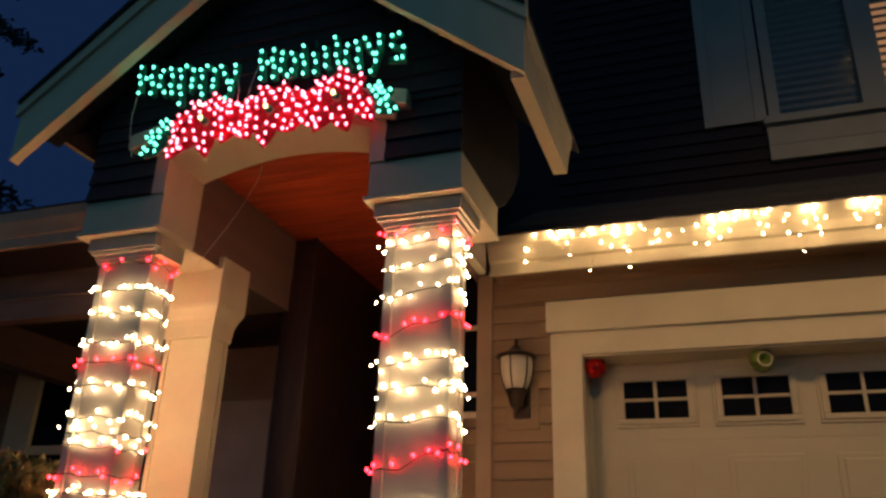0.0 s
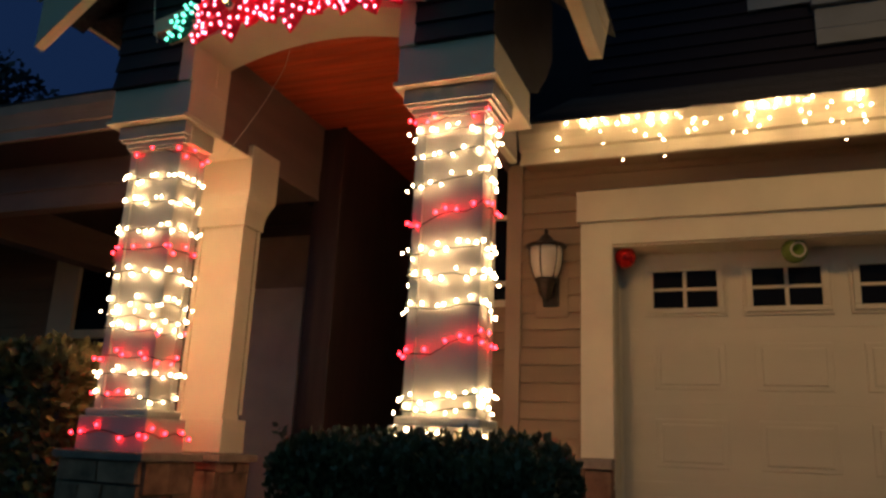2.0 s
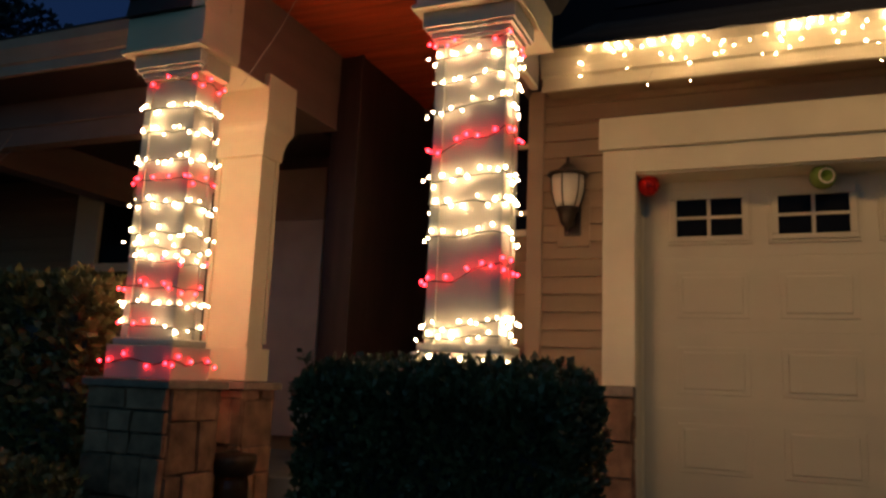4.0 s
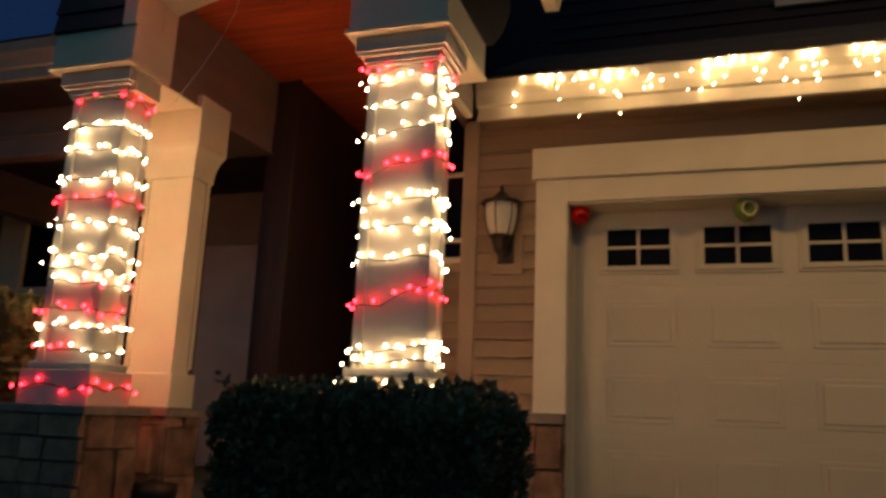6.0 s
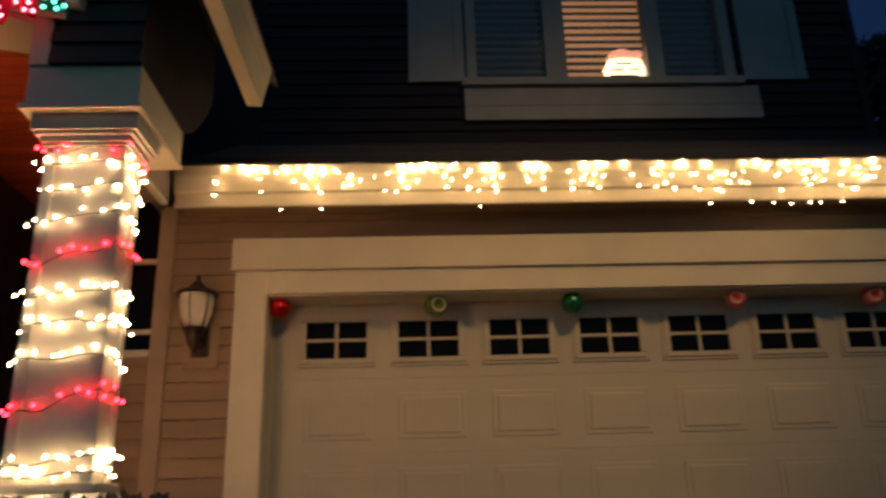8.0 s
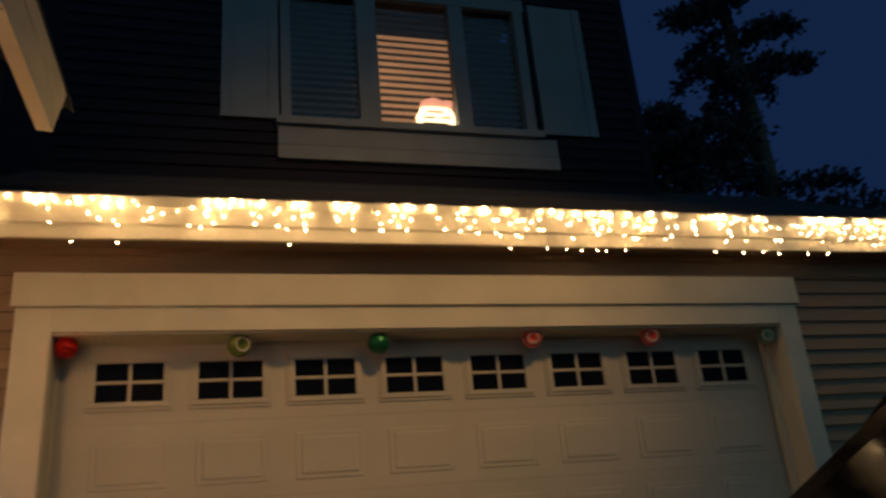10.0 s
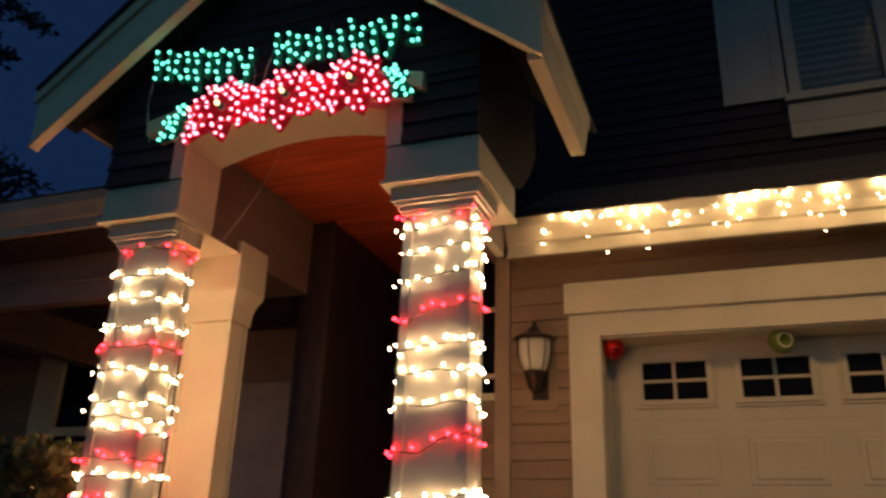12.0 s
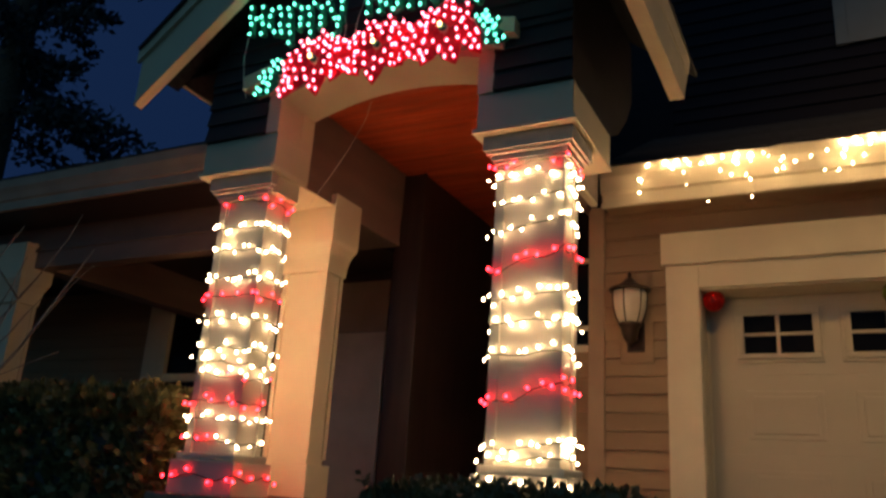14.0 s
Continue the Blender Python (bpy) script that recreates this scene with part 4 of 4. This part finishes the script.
# ---------------------------------------------------------------- lit greeting over the arch
STROKES = {
    "H": [[(0, 0), (0, 1)], [(0.38, 0), (0.38, 1.04)], [(0.19, 0.54), (0.30, 0.55)]],
    "a": [[(0.38, 0.92), (0.38, -0.06)], [(0.16, 0.84), (0.02, 0.62), (0.04, 0.22), (0.18, 0.0)]],
    "p": [[(0.04, 0.88), (0.04, -0.34)], [(0.20, 1.0), (0.40, 0.84), (0.42, 0.34), (0.24, 0.12)]],
    "y": [[(0.02, 1.0), (0.08, 0.62), (0.24, 0.42)], [(0.44, 1.04), (0.34, 0.5), (0.2, 0.08), (0.08, -0.2)]],
    "o": [[(0.12, 0.86), (0.02, 0.62), (0.02, 0.24), (0.16, 0.0), (0.34, 0.08), (0.42, 0.40), (0.38, 0.80)]],
    "l": [[(0.08, 0), (0.08, 1.02)]],
    "i": [[(0.08, 0), (0.08, 0.72)], [(0.10, 1.04), (0.11, 1.04)]],
    "d": [[(0.40, 1.16), (0.40, 0.1)], [(0.08, 0.84), (0.04, 0.30), (0.16, 0.0)]],
    "s": [[(0.42, 1.0), (0.12, 0.92), (0.14, 0.60), (0.42, 0.48), (0.40, 0.12), (0.0, 0.18)]],
}
WIDTH = {"H": 0.60, "l": 0.34, "i": 0.34}


def along(points, step, start=0.0):
    """Places every step along a broken line."""
    out, left = [], start
    for (x0, y0), (x1, y1) in zip(points, points[1:]):
        d = math.hypot(x1 - x0, y1 - y0)
        while left <= d + 1e-6:
            out.append((x0 + (x1 - x0) * left / d, y0 + (y1 - y0) * left / d))
            left += step
        left -= d
    return out


SY = PY - 0.12
greeting = thing("greeting_sign", (PX, SY, 3.3), "lit green wire letters reading Happy Holidays", "light sign")


def word(text, x0, z0, x1, z1, height):
    units = sum(WIDTH.get(c, 0.62) for c in text) - 0.12
    size = (x1 - x0) / units
    rise = (z1 - z0) / (x1 - x0)
    x = x0
    for c in text:
        tall = height
        place = lambda q: (x + q[0] * size - 0.14 * q[1] * tall, SY + 0.004 * math.sin(q[0] * 7), z0 + (x + q[0] * size - x0) * rise + q[1] * tall)
        bm = bmesh.new()
        for stroke in STROKES[c]:
            tube([place(q) for q in stroke], 0.021, 6, bm)
        letter = part("letter", bm, TINSEL, greeting, "green tinsel wire letter")
        for stroke in STROKES[c]:
            real = [(q[0] * size, q[1] * tall) for q in stroke]
            side = 1
            for a, b in along(real, 0.058, 0.008):
                side = -side
                hang_bulb(M_GREEN, letter, (x + a - 0.14 * b + 0.005 * side, SY - 0.023, z0 + (x + a - x0) * rise + b + 0.003 * side))
        x += WIDTH.get(c, 0.62) * size


word("Happy", -2.40, 3.243, -1.72, 3.105, 0.205)
word("Holidays", -1.59, 3.185, -0.74, 3.12, 0.195)
part("letter_rail", tube([(-2.42, SY + 0.014, 3.33), (-1.75, SY + 0.014, 3.20)], 0.004), WIRE, greeting)
part("letter_rail", tube([(-1.60, SY + 0.014, 3.28), (-0.76, SY + 0.014, 3.22)], 0.004), WIRE, greeting)
part("lead_wire", tube([(-1.76, SY, 3.24), (-1.73, SY - 0.01, 3.16), (-1.74, SY, 3.03)], 0.003), WHITE_WIRE, greeting)
part("lead_wire", tube([(-1.63, SY, 3.30), (-1.66, SY, 3.2), (-1.69, SY, 3.03)], 0.003), WHITE_WIRE, greeting)
part("lead_wire", tube([(-2.43, SY, 3.24), (-2.44, SY, 3.1), (-2.42, SY, 2.96), (-2.38, SY, 2.84)], 0.003), WHITE_WIRE, greeting)

# poinsettia garland lying on the arch
GARL = PY - 0.13
garland = thing("flower_garland", (PX, GARL, 3.0), "three red lit poinsettias with green leaf ends", "light garland")
rnd = random.Random(5)


def petal(cx, cz, angle, length, width, mat, bulb, name, tilt=0.0):
    bm = bmesh.new()
    d, s = Vector((math.cos(angle), 0, math.sin(angle))), Vector((-math.sin(angle), 0, math.cos(angle)))
    base = Vector((cx, GARL + tilt, cz))
    prof = [(0.0, 0.15), (0.2, 0.7), (0.45, 1.0), (0.7, 0.75), (0.9, 0.3), (1.0, 0.02)]
    left = [base + d * length * u + s * width * w / 2 + Vector((0, -0.012 * math.sin(u * 3), 0)) for u, w in prof]
    midl = [base + d * length * u + Vector((0, -0.026 * math.sin(u * 3), 0)) for u, w in prof]
    right = [base + d * length * u - s * width * w / 2 + Vector((0, -0.012 * math.sin(u * 3), 0)) for u, w in prof]
    L, M, R = ([bm.verts.new(p) for p in q] for q in (left, midl, right))
    for k in range(len(prof) - 1):
        bm.faces.new((L[k], L[k + 1], M[k + 1], M[k])), bm.faces.new((M[k], M[k + 1], R[k + 1], R[k]))
    bmesh.ops.solidify(bm, geom=bm.faces[:], thickness=0.004)
    leaf = part(name, bm, mat, garland)
    for u, w in ((0.30, 0.0), (0.40, 0.46), (0.44, -0.46), (0.60, 0.06), (0.72, -0.30), (0.86, 0.08)):
        p = base + d * length * (u + rnd.uniform(-0.03, 0.03)) + s * width * (w + rnd.uniform(-0.05, 0.05)) / 1.25
        hang_bulb(bulb, leaf, (p.x, p.y - 0.026, p.z))


for cx, cz, turn in ((-1.915, 2.978, 0.35), (-1.515, 2.980, 0.15), (-1.125, 2.990, 0.55)):
    for k in range(7):
        a = turn + k * math.tau / 7
        petal(cx + 0.025 * math.cos(a), cz + 0.02 * math.sin(a), a, 0.205 if math.sin(a) < 0.2 else 0.165, 0.14, PETAL, M_PINK, "petal", 0.005 * (k % 3))
    if cx < -1.2:
        for a in (0.9, 2.2, 4.1, 5.3):
            petal(cx + 0.195, cz - 0.01, a, 0.165, 0.12, PETAL, M_PINK, "petal", 0.018)
    bm = bmesh.new()
    bmesh.ops.create_icosphere(bm, subdivisions=2, radius=0.022, matrix=Matrix.Translation((cx, GARL - 0.02, cz)))
    centre = part("flower_centre", bm, TINSEL, garland, smooth=True)
    hang_bulb(M_GOLD, centre, (cx, GARL - 0.05, cz))
petal(-2.05, 2.945, 2.9, 0.11, 0.11, PETAL, M_PINK, "petal", 0.018)
petal(-2.04, 2.905, 4.0, 0.16, 0.11, PETAL, M_PINK, "petal", 0.018)
petal(-1.0, 2.965, 5.2, 0.17, 0.11, PETAL, M_PINK, "petal", 0.018)
for cx, cz, a, ln in ((-2.15, 2.905, 2.9, 0.14), (-2.15, 2.885, 3.5, 0.18), (-2.13, 2.935, 2.2, 0.11), (-0.93, 2.935, 0.2, 0.13), (-0.92, 2.915, -0.45, 0.17), (-0.93, 2.955, 0.9, 0.09)):
    petal(cx, cz, a, ln, 0.10, TINSEL, M_GREEN, "leaf")
# loose cord hanging inside the arch
cord = thing("loose_cord", (-1.95, BACK + 0.05, 2.7), "thin white light cord hanging inside the arch", "cord")
part("wire", tube([(-1.83, BACK + 0.01, 2.94), (-1.86, BACK + 0.02, 2.84), (-1.97, BACK + 0.03, 2.66), (-2.04, BACK + 0.03, 2.56), (-2.205, BACK + 0.02, 2.33)], 0.0019), WHITE_WIRE, cord)


# ---------------------------------------------------------------- planting
def leaf_cloud(name, spots, size, mat, label, category, seed, stem=None):
    """Many small leaves at the given places, as one crown."""
    rnd = random.Random(seed)
    verts, faces = [], []
    for p, n in spots:
        s = size * rnd.uniform(0.6, 1.3)
        d = (Vector(n) * 0.7 + Vector((rnd.gauss(0, 1), rnd.gauss(0, 1), rnd.gauss(0.6, 1))) * 0.6).normalized()
        side = d.cross(Vector((rnd.gauss(0, 1), rnd.gauss(0, 1), rnd.gauss(0, 1)))).normalized() * s * 0.30
        p = Vector(p)
        i = len(verts)
        verts += [p, p + d * s * 0.5 + side, p + d * s, p + d * s * 0.5 - side]
        faces += [(i, i + 1, i + 2), (i, i + 2, i + 3)]
    me = bpy.data.meshes.new(name)
    me.from_pydata([tuple(v) for v in verts], [], faces)
    me.materials.append(mat)
    return me


def clipped_hedge(x0, x1, y0, y1, z0, z1, seed, count, label, mat=LEAF, size=0.048, sprigs=60):
    rnd = random.Random(seed)
    hedge = thing("clipped_hedge", ((x0 + x1) / 2, (y0 + y1) / 2, z0), label, "hedge")
    spots = []
    r = 0.10
    for k in range(count):
        f = rnd.random()
        top = f < 0.45
        u, v, w = rnd.uniform(x0, x1), rnd.uniform(y0, y1), rnd.uniform(z0, z1)
        if top:
            p, n = (u, v, z1), (0, 0, 1)
        elif f < 0.75:
            p, n = (u, y0, w), (0, -1, 0.2)
        elif f < 0.9:
            p, n = (x1, v, w), (1, 0, 0.2)
        else:
            p, n = (x0, v, w), (-1, 0, 0.2)
        q = Vector(p)
        # rounded shoulders and an uneven clipped skin
        for axis, lo, hi in ((0, x0, x1), (1, y0, y1)):
            over = max(0, (lo + r) - q[axis], q[axis] - (hi - r)) / r
            if q.z > z1 - r:
                q.z -= r * 0.55 * over * over
        q += Vector((noise.noise(q * 3.0), noise.noise(q * 3.0 + Vector((9, 0, 0))), noise.noise(q * 4.0 + Vector((0, 7, 0))))) * 0.045
        q -= Vector(n) * abs(rnd.gauss(0, 0.05))
        spots.append((q, n))
    # young shoots standing up out of the clipped top
    for k in range(sprigs):
        u, v, tall = rnd.uniform(x0 + 0.02, x1 - 0.02), rnd.uniform(y0 + 0.03, y1 - 0.03), rnd.uniform(0.02, 0.075)
        lean = Vector((rnd.gauss(0, 0.25), rnd.gauss(0, 0.25), 1))
        for q in range(6):
            spots.append((Vector((u, v, z1 - 0.02)) + lean * tall * q / 5, (rnd.gauss(0, 0.5), rnd.gauss(0, 0.5), 1)))
    me = leaf_cloud("leaves", spots, size, mat, label, "hedge", seed)
    me.transform(Matrix.Translation(-ORIGIN[hedge.name]))
    leaves = new("leaves", me)
    leaves.parent = hedge
    tagged(leaves, kind="stuff")
    for k in range(14):
        bm = bmesh.new()
        a, b = rnd.uniform(x0 + 0.1, x1 - 0.1), rnd.uniform(y0 + 0.1, y1 - 0.1)
        tube([(a, b, z0), (a + rnd.uniform(-0.1, 0.1), b + rnd.uniform(-0.1, 0.1), z0 + (z1 - z0) * 0.5), (a + rnd.uniform(-0.2, 0.2), b + rnd.uniform(-0.15, 0.15), z1 - 0.1)], [0.012, 0.008, 0.003], 5, bm)
        part("stem", bm, BARK, hedge)
    # plain box in the needle colour fills the hedge behind its leaves
    part("inner_block", B(x0 + 0.07, x1 - 0.07, y0 + 0.07, y1 - 0.07, z0 + 0.05, z1 - 0.10, 0.05), NEEDLE, hedge)
    return hedge


# small lantern standing between the pedestals
lantern = thing("garden_lantern", (-2.20, 2.0, -0.1), "small dark metal garden lantern between the stone pedestals", "lantern")
part("cap", lathe([(0.015, 0.31), (0.05, 0.295), (0.125, 0.285), (0.13, 0.25), (0.115, 0.185), (0.10, 0.178)], (-2.20, 2.0, 0), 24), BRONZE, lantern, smooth=True)
part("glass", lathe([(0.085, 0.178), (0.095, 0.12), (0.095, 0.0), (0.085, -0.05)], (-2.20, 2.0, 0), 24), glass("amber_lantern_glass", (0.55, 0.38, 0.18), 0.15), lantern, smooth=True)
part("foot", lathe([(0.10, -0.05), (0.11, -0.07), (0.11, -0.12)], (-2.20, 2.0, 0), 24), BRONZE, lantern, smooth=True)

clipped_hedge(-1.085, -0.08, 0.82, 1.36, -0.35, 0.755, 31, 42000, "dark green clipped hedge in front of a column", size=0.036, sprigs=260)


def shrub(name, centre, radii, base, seed, count, size, mat, label):
    rnd = random.Random(seed)
    s = thing(name, (centre[0], centre[1], base), label, "shrub")
    spots = []
    for k in range(count):
        d = Vector((rnd.gauss(0, 1), rnd.gauss(0, 1), rnd.gauss(0, 1))).normalized()
        lump = 1 + 0.22 * noise.noise(d * 2.2 + Vector((seed, 0, 0))) + 0.12 * noise.noise(d * 6)
        depth = 1 - abs(rnd.gauss(0, 0.13))
        p = Vector(centre) + Vector((d.x * radii[0], d.y * radii[1], d.z * radii[2])) * lump * depth
        if p.z > base:
            spots.append((p, d))
    me = leaf_cloud("leaves", spots, size, mat, label, "shrub", seed)
    me.transform(Matrix.Translation(-ORIGIN[s.name]))
    leaves = new("leaves", me)
    leaves.parent = s
    tagged(leaves, kind="stuff")
    for k in range(16):
        bm = bmesh.new()
        a = rnd.uniform(0, math.tau)
        tip = Vector(centre) + Vector((math.cos(a) * radii[0], math.sin(a) * radii[1], radii[2] * rnd.uniform(0.1, 0.9))) * 0.8
        tube([(centre[0] + rnd.uniform(-0.1, 0.1), centre[1] + rnd.uniform(-0.1, 0.1), base), (Vector((centre[0], centre[1], base)) + tip) / 2 + Vector((0, 0, 0.1)), tip], [0.014, 0.009, 0.003], 5, bm)
        part("stem", bm, BARK, s)
    return s


clipped_hedge(-4.75, -3.06, 1.72, 2.2, -0.2, 1.235, 41, 17000, "loosely clipped broadleaf hedge along the porch wing", LEAF_DARK, 0.072)
shrub("low_shrub", (-2.95, 1.15, -0.05), (0.55, 0.35, 0.34), -0.3, 42, 6000, 0.05, LEAF, "low dark shrub before the porch")


# ---------------------------------------------------------------- trees
def bare_shrub(x, y, z, seed):
    rnd = random.Random(seed)
    s = thing("bare_shrub", (x, y, z), "leafless pale-twigged shrub at the porch end", "shrub")

    def grow(p, d, length, r, depth):
        pts, q = [p], Vector(p)
        for k in range(4):
            d = (d + Vector((rnd.gauss(0, 0.13), rnd.gauss(0, 0.13), rnd.gauss(0.05, 0.1)))).normalized()
            q = q + d * length / 4
            pts.append(q.copy())
        part("branch", tube(pts, [r, r * 0.85, r * 0.7, r * 0.55, r * 0.35], 5), TWIG, s, smooth=True)
        if depth:
            for k in range(3):
                at = pts[rnd.randint(1, 4)]
                e = (d + Vector((rnd.gauss(0, 0.55), rnd.gauss(0, 0.55), rnd.gauss(0.1, 0.3)))).normalized()
                grow(at, e, length * rnd.uniform(0.5, 0.75), r * 0.5, depth - 1)

    for k in range(5):
        a = rnd.uniform(0, math.tau)
        grow(Vector((x, y, z)), Vector((0.35 * math.cos(a) + 0.12, 0.3 * math.sin(a), 1)).normalized(), rnd.uniform(1.2, 1.8), 0.016, 1)


bare_shrub(-4.86, 1.5, 0.75, 8)


def conifer(x, y, z, height, spread, seed, label, low=0.12):
    """A straight trunk with drooping limbs, each hung with many needle sprays."""
    rnd = random.Random(seed)
    tree = thing("conifer", (x, y, z), label, "tree", "dark conifers")
    part("trunk", tube([(x, y, z), (x + 0.1, y, z + height * 0.5), (x, y, z + height)], [height * 0.022, height * 0.014, 0.02], 8), BARK, tree, smooth=True)
    limbs, spots = bmesh.new(), []
    n = 70
    for k in range(n):
        u = low + (0.98 - low) * k / n
        a, reach = rnd.uniform(0, math.tau), spread * (1.02 - u) ** 0.8 * rnd.uniform(0.6, 1.15)
        p0 = Vector((x, y, z + height * u))
        p1 = p0 + Vector((math.cos(a) * reach, math.sin(a) * reach, -reach * rnd.uniform(0.1, 0.3)))
        pm = (p0 + p1) / 2 + Vector((0, 0, reach * 0.08))
        tube([p0, pm, p1], [0.05, 0.03, 0.01], 4, limbs)
        for q in range(330):
            w = rnd.uniform(0.15, 1.0)
            base = p0.lerp(pm, w * 2) if w < 0.5 else pm.lerp(p1, w * 2 - 1)
            off = Vector((rnd.gauss(0, 1), rnd.gauss(0, 1), rnd.gauss(-0.3, 0.7))) * 0.10 * reach * (1.15 - w) + Vector((rnd.gauss(0, 0.10), rnd.gauss(0, 0.10), rnd.gauss(-0.05, 0.10)))
            spots.append((base + off, (math.cos(a), math.sin(a), -0.2)))
    part("limb", limbs, BARK, tree)
    me = leaf_cloud("needles", spots, 0.2, NEEDLE, label, "tree", seed)
    me.transform(Matrix.Translation(-ORIGIN[tree.name]))
    crown = new("crown", me)
    crown.parent = tree
    tagged(crown, kind="stuff")


conifer(-16.9, 8.5, -0.6, 24.0, 4.8, 51, "tall dark conifer against the evening sky", 0.37)
conifer(13.9, 13.5, 0.0, 19.0, 4.6, 52, "tall dark conifer beyond the garage")
conifer(10.3, 12.4, 0.0, 10.0, 4.2, 54, "low broad conifer behind the garage")
conifer(20.0, 11.0, 0.0, 17.0, 5.0, 53, "broad dark conifer beyond the driveway")


# ---------------------------------------------------------------- car on the driveway
def car(x, y, z):
    """A dark estate car with its nose to the garage; x is its near side, y its tail."""
    tilt = pose(0, 0, 0, math.degrees(math.atan(0.135)), 0, 0)
    c = new("car")
    c.matrix_basis = Matrix.Translation((x, y, z)) @ tilt @ Matrix.Diagonal((1, 1, 1.035, 1))
    ORIGIN[c.name] = Vector()
    tagged(c, "black estate car parked nose-in on the driveway", "car")
    W = 1.82
    side = [(0.05, 0.35), (0.02, 0.75), (0.10, 0.98), (0.35, 0.98), (2.74, 0.93), (4.20, 0.62), (4.46, 0.50), (4.55, 0.35), (4.2, 0.22), (0.3, 0.22)]
    bm = prism(side, "x", 0, W)
    bmesh.ops.bevel(bm, geom=[e for e in bm.edges], offset=0.05, segments=3, affect="EDGES", profile=0.6)
    part("body", bm, CAR_PAINT, c, smooth=True)
    roof = [(0.22, 1.0), (0.62, 1.46), (1.1, 1.54), (1.8, 1.52), (2.12, 1.45), (2.78, 0.92)]
    bm = bmesh.new()
    lows, highs = [], []
    for s, inset in ((0, 0.0), (1, 0.0)):
        row = []
        for (py, pz) in roof:
            tuck = 0.06 + 0.24 * (pz - 0.98) / 0.56
            row.append(bm.verts.new((tuck if s == 0 else W - tuck, py, pz)))
        (lows if s == 0 else highs).extend(row)
    bm.faces.new(lows), bm.faces.new(highs[::-1])
    for k in range(len(roof)):
        q = (k + 1) % len(roof)
        bm.faces.new((lows[k], lows[q], highs[q], highs[k]))
    bmesh.ops.bevel(bm, geom=[e for e in bm.edges], offset=0.03, segments=2, affect="EDGES")
    part("cabin", bm, CAR_PAINT, c, smooth=True)
    for pts in ([(0.48, 1.06), (0.72, 1.40), (1.42, 1.46), (1.42, 1.06)], [(1.50, 1.06), (1.50, 1.46), (1.84, 1.44), (2.08, 1.36), (2.50, 1.03)]):
        for s in (0, 1):
            bm = bmesh.new()
            vs = []
            for dx in (-0.004, 0.012):
                vs.append([bm.verts.new(((0.055 + 0.24 * (pz - 0.98) / 0.56 + dx) if s == 0 else W - (0.055 + 0.24 * (pz - 0.98) / 0.56 + dx), py, pz)) for py, pz in pts])
            bm.faces.new(vs[0]), bm.faces.new(vs[1][::-1])
            for k in range(len(pts)):
                q = (k + 1) % len(pts)
                bm.faces.new((vs[0][k], vs[0][q], vs[1][q], vs[1][k]))
            part("side_window", bm, CAR_GLASS, c)
    part("windscreen", prism([(2.21, 1.39), (2.68, 1.012), (2.692, 1.022), (2.22, 1.40)], "x", 0.26, W - 0.26), CAR_GLASS, c)
    part("rear_window", prism([(0.30, 1.08), (0.58, 1.41), (0.57, 1.42), (0.288, 1.09)], "x", 0.28, W - 0.28), CAR_GLASS, c)
    for s in (0, 1):
        ox = -0.20 if s == 0 else W + 0.02
        swing = Matrix.Translation((ox + 0.115, 2.68, 0.955)) @ pose(0, 0, 0, -7, 0, -32 if s == 0 else 25)
        bm = B(-0.075, 0.075, -0.05, 0.05, -0.065, 0.065, 0.03)
        bmesh.ops.transform(bm, matrix=swing, verts=bm.verts[:])
        shell = part("door_mirror", bm, CAR_PAINT, c, smooth=True)
        bm = B(-0.055, 0.055, -0.058, -0.048, -0.048, 0.048, 0.003)
        bmesh.ops.transform(bm, matrix=swing, verts=bm.verts[:])
        part("mirror_glass", bm, MIRROR, shell)
        part("mirror_arm", B(ox + (0.17 if s == 0 else -0.06), ox + (0.28 if s == 0 else 0.02), 2.64, 2.70, 0.87, 0.92, 0.008), CAR_PAINT, c)
        for wy in (0.85, 3.72):
            bm = bmesh.new()
            cx = 0.02 if s == 0 else W - 0.02
            bmesh.ops.create_cone(bm, cap_ends=True, segments=32, radius1=0.33, radius2=0.33, depth=0.22, matrix=Matrix.Translation((cx + (0.09 if s == 0 else -0.09), wy, 0.33)) @ pose(0, 0, 0, 0, 90, 0))
            bmesh.ops.bevel(bm, geom=bm.edges[:], offset=0.02, segments=2, affect="EDGES")
            tyre = part("wheel", bm, RUBBER, c, smooth=True)
            bm = bmesh.new()
            bmesh.ops.create_cone(bm, cap_ends=True, segments=24, radius1=0.21, radius2=0.19, depth=0.02, matrix=Matrix.Translation((cx - (0.022 if s == 0 else -0.022), wy, 0.33)) @ pose(0, 0, 0, 0, 90, 0))
            part("rim", bm, SILVER, tyre)
        lx = 0.12 if s == 0 else W - 0.42
        part("tail_light", B(lx, lx + 0.3, 0.0, 0.06, 0.72, 0.86, 0.015), BALL_RED, c)
        part("headlight", B(lx, lx + 0.3, 4.42, 4.50, 0.42, 0.52, 0.02), DARK_GLASS, c)


car(2.79, -1.35, slope(-1.35))
